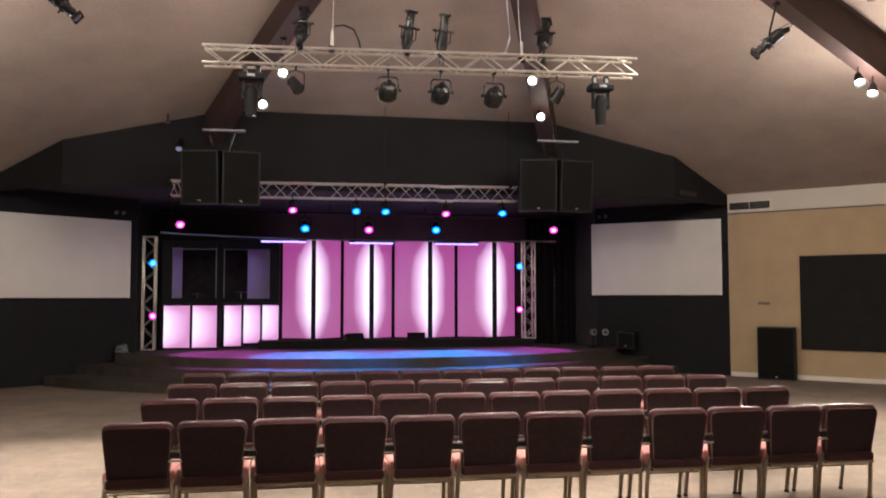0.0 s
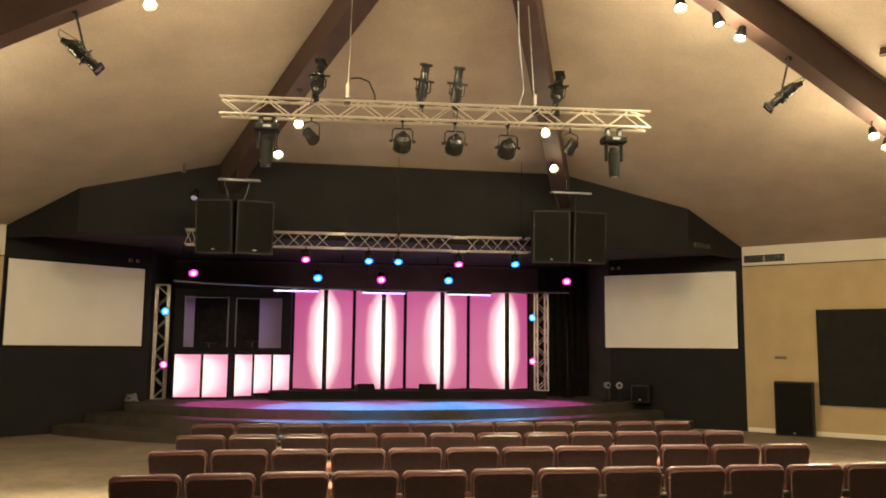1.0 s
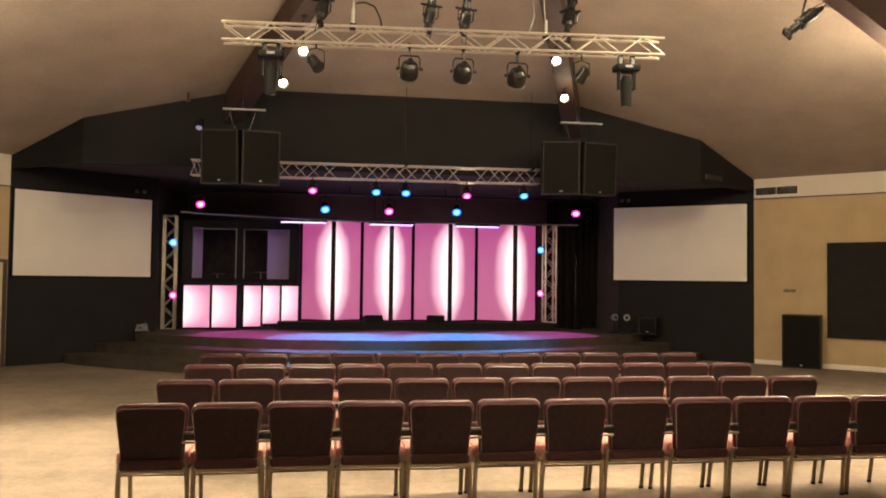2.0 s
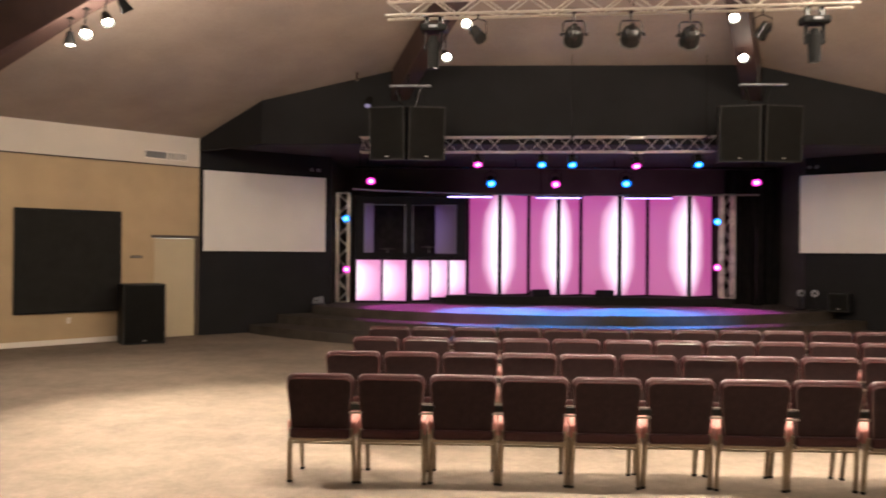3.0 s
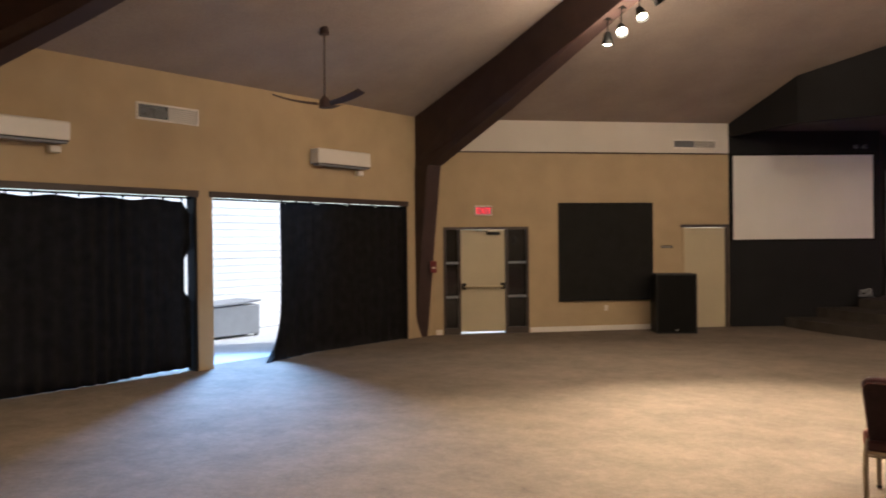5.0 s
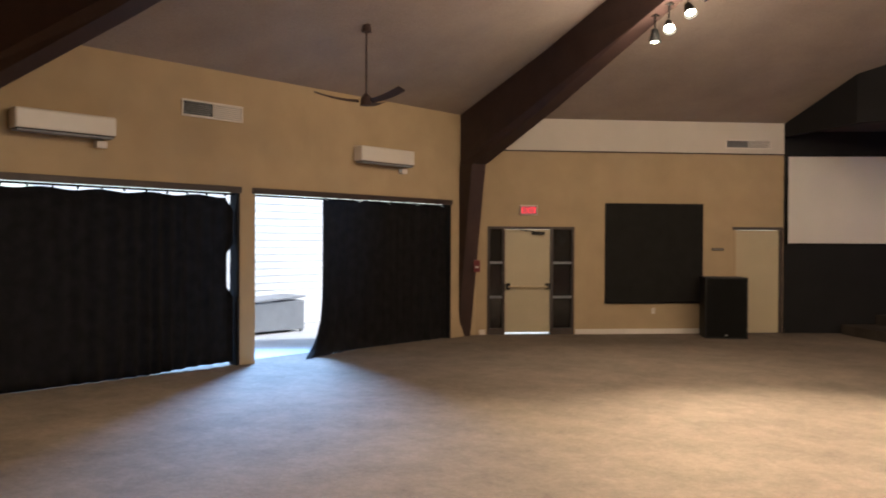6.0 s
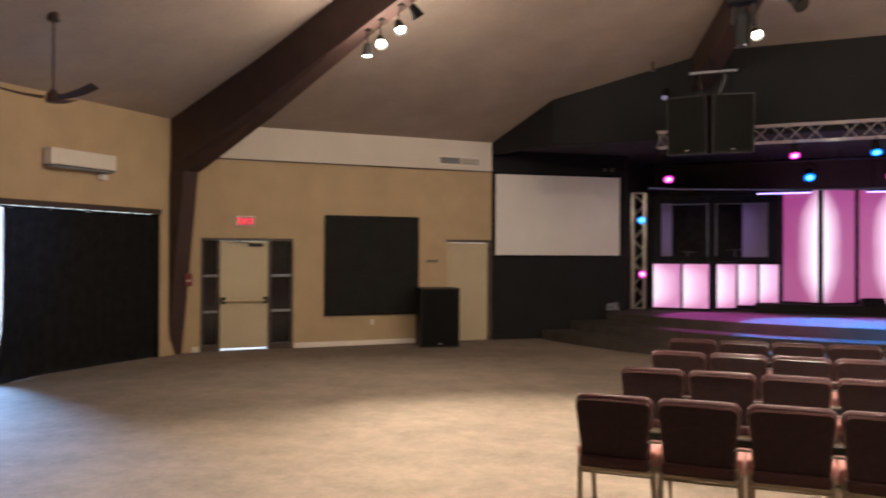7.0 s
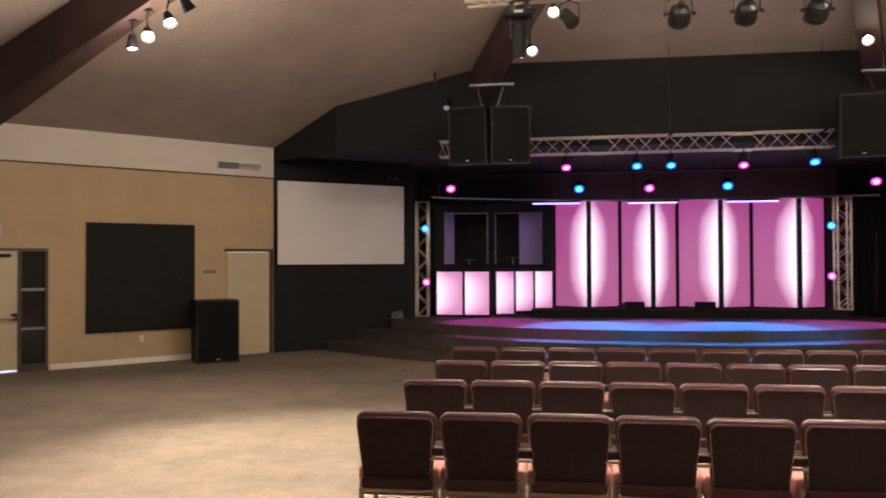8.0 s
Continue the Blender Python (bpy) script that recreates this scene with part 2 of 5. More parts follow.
def tube(bm, points, r, n=8):
    """A bent round bar through the points."""
    pts = [Vector(p) for p in points]
    rings = []
    for i, p in enumerate(pts):
        d = (pts[min(i + 1, len(pts) - 1)] - pts[max(i - 1, 0)]).normalized()
        q = d.to_track_quat("Z", "Y")
        rings.append([bm.verts.new(p + q @ Vector((r * math.cos(2 * math.pi * k / n), r * math.sin(2 * math.pi * k / n), 0))) for k in range(n)])
    for a, b in zip(rings, rings[1:]):
        for k in range(n):
            bm.faces.new((a[k], a[(k + 1) % n], b[(k + 1) % n], b[k]))
    bm.faces.new(rings[0][::-1])
    bm.faces.new(rings[-1])
    return bm


def prism(bm, outline, z0, z1):
    """Outline in plan, from z0 up to z1."""
    lo = [bm.verts.new((x, y, z0)) for x, y in outline]
    hi = [bm.verts.new((x, y, z1)) for x, y in outline]
    k = len(outline)
    bm.faces.new(lo[::-1])
    bm.faces.new(hi)
    for i in range(k):
        bm.faces.new((lo[i], lo[(i + 1) % k], hi[(i + 1) % k], hi[i]))
    return bm


def B():
    return bmesh.new()


UNIT_ROD = mesh_of("unit_rod", rod(B(), (0, 0, 0), (0, 0, 1), 1.0, n=8), ALU)


def rod_m(a, b, r):
    """The pose and stretch that lay the shared unit rod from a to b."""
    a, b = Vector(a), Vector(b)
    d = b - a
    return Matrix.Translation(a) @ d.to_track_quat("Z", "Y").to_matrix().to_4x4() @ Matrix.Diagonal((r, r, d.length, 1))


# ---- the room: an eight-sided hall ----
CX, CY, EAVE, APEX_Z = 2.03, 7.8, 4.15, 7.8
PL, VL = (-10.05, 12.42), (-2.95, 20.09)
VR, PR = (2 * CX + 2.95, 20.09), (2 * CX + 10.05, 12.42)
BR, BL = (PR[0], 2 * CY - PR[1]), (PL[0], 2 * CY - PL[1])
SR, SL = (VR[0], 2 * CY - VR[1]), (VL[0], 2 * CY - VL[1])
RING = [PL, VL, VR, PR, BR, SR, SL, BL]
CORNER_L, CORNER_R = (-5.86, 16.95), (2 * CX + 5.86, 16.95)
HEAD_Y = 15.8
THICK = 0.2


def ceiling_z(x, y):
    """The height of the sloping ceiling over a place."""
    best = 99.0
    for (ax, ay), (bx, by) in zip(RING, RING[1:] + RING[:1]):
        d = Vector((bx - ax, by - ay)).normalized()
        inward = Vector((d.y, -d.x))
        span = inward.dot(Vector((CX - ax, CY - ay)))
        best = min(best, EAVE + (APEX_Z - EAVE) * inward.dot(Vector((x - ax, y - ay))) / span)
    return best


# floor
bm = prism(B(), [(x, y) for x, y in reversed([(p[0] + (p[0] - CX) * 0.03, p[1] + (p[1] - CY) * 0.03) for p in RING])], -0.2, 0)
floor = structure("floor", bm, CARPET, "beige-brown speckled loop carpet with worn patches", "floor")

# ceiling: eight sloping facets that rise to one apex
bm = B()
low = [bm.verts.new((x + (x - CX) * 0.02, y + (y - CY) * 0.02, EAVE - 0.073)) for x, y in RING]
high = [bm.verts.new((v.co.x, v.co.y, v.co.z + 0.25)) for v in low]
la, ha = bm.verts.new((CX, CY, APEX_Z)), bm.verts.new((CX, CY, APEX_Z + 0.25))
for i in range(8):
    j = (i + 1) % 8
    bm.faces.new((low[i], low[j], la))
    bm.faces.new((high[i], ha, high[j]))
    bm.faces.new((low[i], high[i], high[j], low[j]))
ceiling = structure("ceiling", bm, CEIL, "beige textured vaulted ceiling rising to a centre point", "ceiling")


def along(a, b):
    """A frame with x along the wall, y into the room's outside, z up."""
    d = Vector((b[0] - a[0], b[1] - a[1], 0)).normalized()
    out = Vector((-d.y, d.x, 0))
    return Matrix(((d.x, out.x, 0, a[0]), (d.y, out.y, 0, a[1]), (0, 0, 1, 0), (0, 0, 0, 1)))


def wall(name, a, b, mat, label, holes=(), top=EAVE + 0.02, s0=0.0, s1=None):
    """A wall from a to b, its room face on the line, with holes (s0, s1, z0, z1)."""
    m = along(a, b)
    length = math.hypot(b[0] - a[0], b[1] - a[1]) if s1 is None else s1
    # the outline of the whole face, notched where a door or opening reaches the floor
    outline = [(length, top), (s0, top)]
    s = s0
    for h0, h1, _, z1 in sorted(holes):
        outline += ([(s, -0.1), (h0, -0.1), (h0, z1), (h1, z1)] if h0 > s else [(h0, z1), (h1, z1)])
        s = h1
    outline += [(s, -0.1), (length, -0.1)]
    bm = B()
    front = [bm.verts.new((x, 0, z)) for x, z in outline]
    back = [bm.verts.new((x, THICK, z)) for x, z in outline]
    bm.faces.new(front)
    bm.faces.new(back[::-1])
    k = len(outline)
    for i in range(k):
        bm.faces.new((front[i], back[i], back[(i + 1) % k], front[(i + 1) % k]))
    ob = structure(name, bm, mat, label, "wall")
    ob.matrix_basis = m
    return ob, m


# the diagonal wall with the exit door; s runs from the door's frame
W0 = (-9.90, 12.587)
W_END = 5.945
wall_diag_left, MW = wall("wall_northwest", W0, CORNER_L, TAN, "tan painted diagonal wall with an exit door", [(0.0, 1.70, 0, 2.08), (4.92, 5.93, 0, 2.10)], s0=-0.24)
MIR0 = (2 * CX - W0[0], W0[1])
wall_diag_right, MR = wall("wall_northeast", CORNER_R, MIR0, TAN, "tan painted diagonal wall with a black panel", s0=0.0, s1=6.2)
# the left wall with two wide curtained openings (s runs north from y = 2.4)
LEFT0 = (PL[0], BL[1] - 0.1)


def ls(y):
    return y - LEFT0[1]


wall_left, ML = wall("wall_west", LEFT0, PL, TAN, "tan painted wall with two wide curtained openings", [(ls(3.55), ls(7.09), 0, 2.50), (ls(7.31), ls(11.70), 0, 2.50)], top=EAVE + 0.03)
wall("wall_east", PR, BR, TAN, "plain tan painted wall")
wall("wall_southeast", BR, SR, TAN, "plain tan painted wall")
wall("wall_south", SR, SL, TAN, "plain tan painted wall")
wall("wall_southwest", SL, BL, TAN, "plain tan painted wall")

# cream bands above the diagonal walls, baseboards below
for m, s0, s1, z0, name in ((MW, -0.05, W_END - 0.01, 3.55, "trim_northwest_band"), (MR, 0.01, 6.0, 3.72, "trim_northeast_band")):
    bm = box(B(), s0, s1, -0.03, -0.002, z0, EAVE + 0.02)
    structure(name, bm, BAND, "cream painted band above the tan wall", "trim").matrix_basis = m
    bm = box(B(), s0, s1, -0.036, -0.003, z0 - 0.025, z0 - 0.001)
    structure(name + "_edge", bm, TRIM_BROWN, "thin dark brown strip below the cream band", "trim").matrix_basis = m
for m, runs in ((MW, ((-0.15, -0.03), (1.73, 4.89))), (MR, ((0.02, 6.0),))):
    for k, (s0, s1) in enumerate(runs):
        bm = box(B(), s0, s1, -0.016, -0.001, 0.0, 0.10, 0.004)
        structure("baseboard", bm, WHITE, "white painted baseboard along the tan wall", "baseboard").matrix_basis = m

# ---- the dark stage end ----
AL_X0, AL_X1, AL_Y, AL_Z = -3.75, 2 * CX + 3.75, 21.6, 4.3


def black_wall(name, a, b, top=AL_Z, z0=-0.1, label="matt black painted wall beside the stage", thick=0.15, mat=BLACKWALL):
    m = along(a, b)
    bm = box(B(), 0, math.hypot(b[0] - a[0], b[1] - a[1]), 0, thick, z0, top)
    structure(name, bm, mat, label, "wall").matrix_basis = m


END_L, END_R = (-3.40, 18.94), (2 * CX + 3.40, 18.94)
black_wall("wall_screen_left", CORNER_L, END_L, label="black painted wall behind the projection screen")
black_wall("wall_screen_right", END_R, CORNER_R, label="black painted wall behind the projection screen")
black_wall("wall_alcove_left", (END_L[0] - 0.1, END_L[1]), (END_L[0] - 0.1, AL_Y), mat=LITBLACK)
black_wall("wall_alcove_right", (END_R[0] + 0.1, AL_Y), (END_R[0] + 0.1, END_R[1]), mat=LITBLACK)
black_wall("wall_alcove_back", (END_L[0] - 0.3, AL_Y), (END_R[0] + 0.3, AL_Y), label="black painted wall behind the stage", mat=LITBLACK)
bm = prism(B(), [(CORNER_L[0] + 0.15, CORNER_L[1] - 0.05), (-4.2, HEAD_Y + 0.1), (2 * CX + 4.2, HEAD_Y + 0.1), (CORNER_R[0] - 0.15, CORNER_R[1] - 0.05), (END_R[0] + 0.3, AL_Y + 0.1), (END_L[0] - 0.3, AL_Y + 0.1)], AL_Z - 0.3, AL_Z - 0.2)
structure("ceiling_stage", bm, LITBLACK, "black painted low ceiling over the stage", "ceiling")


def header_piece(name, a, b):
    """A vertical black wall from the stage's low ceiling up to the sloping ceiling."""
    bm = B()
    k = 24
    d = Vector((b[0] - a[0], b[1] - a[1])).normalized()
    out = Vector((-d.y, d.x)) * 0.15
    cols = []
    for i in range(k + 1):
        x, y = a[0] + (b[0] - a[0]) * i / k, a[1] + (b[1] - a[1]) * i / k
        top = ceiling_z(x, y) + 0.03
        cols.append([bm.verts.new(p) for p in ((x, y, AL_Z - 0.4), (x, y, top), (x + out.x, y + out.y, top), (x + out.x, y + out.y, AL_Z - 0.4))])
    for p, q in zip(cols, cols[1:]):
        for i in range(4):
            bm.faces.new((p[i], p[(i + 1) % 4], q[(i + 1) % 4], q[i]))
    bm.faces.new(cols[0])
    bm.faces.new(cols[-1][::-1])
    structure(name, bm, BLACKWALL, "matt black header wall above the stage opening", "wall")


header_piece("wall_header", (-4.22, HEAD_Y), (2 * CX + 4.0, HEAD_Y))
header_piece("wall_header_left", CORNER_L, (-4.22, HEAD_Y))
header_piece("wall_header_right", (2 * CX + 4.0, HEAD_Y), CORNER_R)

# stage: three curved carpeted steps
SC = (2.0, 24.4)


def stage_outline(r):
    pts = []
    for i in range(49):
        a = radians(-90 - 64 + 128 * i / 48)
        x, y = SC[0] + r * math.cos(a), SC[1] + r * math.sin(a)
        pts.append((x, y))
    return pts


stage_step_names = ((9.75, 0.19), (9.05, 0.38), (8.4, 0.57))
stage = thing("stage", pose(0, 0, 0), "low curved stage with three dark carpeted steps", "stage", kind="structure")
for r, z in stage_step_names:
    pts = stage_outline(r)
    keep = []
    for x, y in pts:
        # depth of the black side wall at this x
        d = 7.89 - abs(x - CX)
        wall_y = 16.95 + (d * 0.809 if d > 0 else 0)
        if d > 0.02 and y < wall_y - 0.02:
            keep.append((x, y))
    outline = keep + [(END_R[0] + 0.05, END_R[1] + 0.05), (END_R[0] + 0.05, AL_Y), (END_L[0] - 0.05, AL_Y), (END_L[0] - 0.05, END_L[1] + 0.05)]
    bm = prism(B(), outline, -0.05 if z < 0.2 else z - 0.21, z)
    part("step", bm, STAGECARPET, stage)

# ---- roof beams with tapered columns ----
BEAM_LOW = ((0.5, 3.21), (2.6, 3.97), (5.1, 4.91), (6.5, 5.35), (8.4, 5.94), (12.9, 7.2))
BEAM_SHIFT = {PL: ((-10.08, 12.27), (CX, CY)), VL: ((-3.28, 20.09), (1.82, 7.8)), VR: ((7.02, 20.09), (1.98, 7.8))}   # these run a little off the corners


BEAM_DROP = {PR: 0.06}


def beam_low(u):
    for (u0, z0), (u1, z1) in zip(BEAM_LOW, BEAM_LOW[1:]):
        if u <= u1:
            return z0 + (z1 - z0) * (u - u0) / (u1 - u0)
    return BEAM_LOW[-1][1]


def beam_at(v, u, drop=0.0):
    """A place on the underside of the beam from the ring's corner v, u metres in."""
    v, end = BEAM_SHIFT.get(v, (v, (CX, CY)))
    d = Vector((end[0] - v[0], end[1] - v[1])).normalized()
    return Vector((v[0] + d.x * u, v[1] + d.y * u, beam_low(u) - drop))


def roof_beam(v, start=0.0):
    drop = BEAM_DROP.get(v, 0.0)
    v, end = BEAM_SHIFT.get(v, (v, (CX, CY)))
    run = math.hypot(end[0] - v[0], end[1] - v[1])
    ob = thing("roof_beam", Matrix.Translation((v[0], v[1], 0)) @ pose(0, 0, 0, 0, 0, math.degrees(math.atan2(end[1] - v[1], end[0] - v[0]))), "deep dark brown steel roof beam on a tapered column" if not start else "deep dark brown steel roof beam above the stage header", "beam", "roof beams")

    def plate(outline, half, name, aside=lambda u: 0.0):
        bm = B()
        a = [bm.verts.new((u, aside(u) - half, z)) for u, z in outline]
        b = [bm.verts.new((u, aside(u) + half, z)) for u, z in outline]
        bm.faces.new(a)
        bm.faces.new(b[::-1])
        k = len(outline)
        for i in range(k):
            bm.faces.new((a[i], b[i], b[(i + 1) % k], a[(i + 1) % k]))
        bmesh.ops.bevel(bm, geom=[e for e in bm.edges if abs(e.verts[0].co.y - e.verts[1].co.y) < 1e-4], offset=0.012, segments=2, affect="EDGES")
        part(name, bm, BROWN, ob)

    def under(u):
        return beam_low(u) - drop

    def top(u):
        return EAVE + (APEX_Z - EAVE) * u / run - 0.02

    us = [start] + [u for u, _ in BEAM_LOW if start + 0.3 < u < run - 0.4] + [run - 0.12]
    if not start:
        us[0] = 0.02
        outline = [(0.62, 3.21)] + [(u, under(u)) for u in us[2:]] + [(us[-1], top(us[-1])), (2.6, top(2.6)), (0.02, top(0.02)), (0.02, 3.21)]
        plate(outline, 0.13, "beam", lambda u: -0.17 * max(0.0, 1 - u / 2.6))
        plate([(0.02, 0.0), (0.09, 0.0), (0.62, 3.205), (0.02, 3.205)], 0.145, "column", lambda u: -0.165)
    else:
        plate([(u, under(u)) for u in us] + [(us[-1], top(us[-1])), (start, top(start))], 0.16, "beam")
    return ob


HEAD_U = math.hypot(CX - VL[0], CY - VL[1]) * (VL[1] - HEAD_Y) / (VL[1] - CY) + 0.01
for v in (PL, PR, BR, SR, SL, BL):
    roof_beam(v)
for v in (VL, VR):
    roof_beam(v, HEAD_U)

# ---- house lamps under the beams ----
HEMI = B()
bmesh.ops.create_uvsphere(HEMI, u_segments=12, v_segments=8, radius=0.062, matrix=Matrix.Diagonal((1.0, 1.0, 0.7, 1)))
HEMI = mesh_of("bulb", HEMI, BULB)


def house_lamp(p, aim, beam_z, watts=HOUSE, cone=125, lit=True, bare=BARE, soft=0.1):
    """A flood lamp on a short stem; p is the bulb, aim the place it points at."""
    p, aim = Vector(p), Vector(aim)
    ob = thing("house_lamp", Matrix.Translation(p), "small lit flood lamp on a stem below the roof beam" if lit else "small black unlit flood lamp below the roof beam", "lamp", "house lamps")
    q = (aim - p).to_track_quat("-Z", "Y").to_matrix().to_4x4()
    bm = B()
    rod(bm, (0, 0, -0.02), (0, 0, 0.16), 0.085, 0.045, 14)
    bmesh.ops.transform(bm, matrix=q, verts=bm.verts)
    # open mouth
    mouth = [f for f in bm.faces if len(f.verts) > 4 and f.normal.dot(q.to_3x3() @ Vector((0, 0, -1))) > 0.8]
    bmesh.ops.delete(bm, geom=mouth, context="FACES_ONLY")
    shade = part("shade", bm, MATTBLACK, ob)
    top_ = q @ Vector((0, 0, 0.15))
    part("stem", tube(B(), [top_, top_ + Vector((0, 0, 0.06)), (0, 0, max(beam_z - p.z, 0.2))], 0.012), BLACKMETAL, ob)
    part("mount", box(B(), -0.05, 0.05, -0.05, 0.05, max(beam_z - p.z, 0.2) - 0.03, max(beam_z - p.z, 0.2), 0.006), BLACKMETAL, ob)
    if lit:
        put("bulb", HEMI, shade, Matrix.Translation(q @ Vector((0, 0, 0.018))) @ q)
        way = (aim - p).normalized()
        spot("house_light", p + way * 0.09, aim, watts, WARM, cone, 1.0, soft)
        bulb_light(p + way * 0.14, bare, WARM)
    return ob


def lamp_on(v, u, drop, aim, **k):
    q = beam_at(v, u)
    return house_lamp((q.x, q.y, q.z - drop), aim, q.z + 0.02, **k)


POOL_R = (6.8, 8.6, 0)
lamp_on(PL, 5.28, 0.33, (-2.8, 6.8, 0), watts=HOUSE * 2.5, cone=72, bare=BARE * 1.25)
lamp_on(PL, 5.66, 0.33, (-2.3, 8.3, 0), watts=HOUSE * 4.3, cone=64, bare=BARE * 1.25)
lamp_on(PL, 5.00, 0.34, (-5.4, 10.55, 0), watts=HOUSE * 0.5, cone=80, bare=BARE * 0.3)
lamp_on(PL, 5.98, 0.31, (-2.2, 12.6, 0), lit=False)
lamp_on(PL, 8.77, 0.26, (0.2, 6.5, 0), watts=HOUSE * 0.8, cone=62)
lamp_on(PL, 9.2, 0.26, (-6.0, 3.4, 0), watts=HOUSE * 3.4, cone=70)
lamp_on(PR, 10.2, 0.38, (3.6, 6.4, 0), watts=HOUSE * 0.8, cone=62)
lamp_on(PR, 9.51, 0.25, POOL_R)
lamp_on(PR, 9.12, 0.25, (3.6, 8.4, 0), watts=HOUSE * 1.2, cone=70)
lamp_on(PR, 6.26, 0.31, (7.2, 7.4, 0), watts=HOUSE * 1.6, bare=BARE * 1.6)
lamp_on(PR, 5.94, 0.33, POOL_R, watts=HOUSE * 1.6, bare=BARE * 1.6)
lamp_on(VL, 8.2, 0.55, (0.3, 6.6, 0), watts=HOUSE * 0.9, cone=54, bare=BARE * 0.15)
lamp_on(VL, 7.33, 0.61, (1.4, 8.2, 0), watts=HOUSE * 0.9, cone=54, bare=BARE * 0.15)
lamp_on(VR, 7.95, 0.35, (3.2, 6.4, 0), watts=HOUSE * 0.9, cone=54, bare=BARE * 0.15)
lamp_on(VR, 6.42, 0.16, (4.0, 8.2, 0), watts=HOUSE * 0.9, cone=54, bare=BARE * 0.15)
# two unseen lamps, added near the apex, shine straight down on the front chairs
lamp_on(SL, 11.4, 0.2, (0.6, 6.1, 0), watts=HOUSE * 4.0, cone=90, soft=0.05)
lamp_on(SR, 11.4, 0.2, (3.6, 6.1, 0), watts=HOUSE * 3.4, cone=90, soft=0.05)
# the rear beams carry added, unseen lamps that face and light the stage end
for v, far in ((BL, 11.0), (BR, -7.0)):
    lamp_on(v, 5.2, 0.24, (far, 14.8, 0.5), watts=HOUSE * 2.6, cone=56, bare=BARE * 0.6, soft=0.4)
    lamp_on(v, 9.0, 0.15, (far * 0.6 + 0.4, 15.5, 0.8), watts=HOUSE * 0.7, cone=120, bare=BARE * 0.6, soft=0.4)
for v, far in ((SL, 6.0), (SR, -2.0)):
    lamp_on(v, 7.4, 0.2, (far, 16.5, 1.0), watts=HOUSE * 0.85, cone=110, bare=BARE * 0.6, soft=0.4)

# ---- chairs ----
def rounded_outline(w0, w1, z0, z1, r_top, r_bot, n=5):
    """A closed outline, w0 wide at the bottom and w1 at the top, with round corners."""
    pts = []
    for cx, cz, r, a0 in ((w1 / 2 - r_top, z1 - r_top, r_top, 0), (-w1 / 2 + r_top, z1 - r_top, r_top, 90), (-w0 / 2 + r_bot, z0 + r_bot, r_bot, 180), (w0 / 2 - r_bot, z0 + r_bot, r_bot, 270)):
        for i in range(n + 1):
            a = radians(a0 + 90 * i / n)
            pts.append((cx + r * math.cos(a), cz + r * math.sin(a)))
    return pts


def slab(outline, y0, y1, round_=0.012):
    """An upright slab between two depths with softened rims."""
    bm = B()
    rows = []
    cx = sum(p[0] for p in outline) / len(outline)
    cz = sum(p[1] for p in outline) / len(outline)
    for y, inset in ((y0, round_), (y0 + round_ * 0.4, round_ * 0.3), (y0 + round_, 0), (y1 - round_, 0), (y1 - round_ * 0.4, round_ * 0.3), (y1, round_)):
        row = []
        for x, z in outline:
            d = Vector((x - cx, z - cz))
            d = d * (1 - inset / d.length)
            row.append(bm.verts.new((cx + d.x, y, cz + d.y)))
        rows.append(row)
    k = len(outline)
    for a, b in zip(rows, rows[1:]):
        for i in range(k):
            bm.faces.new((a[i], a[(i + 1) % k], b[(i + 1) % k], b[i]))
    bm.faces.new(rows[0])
    bm.faces.new(rows[-1][::-1])
    for f in bm.faces:
        f.smooth = len(f.verts) == 4
    return bm


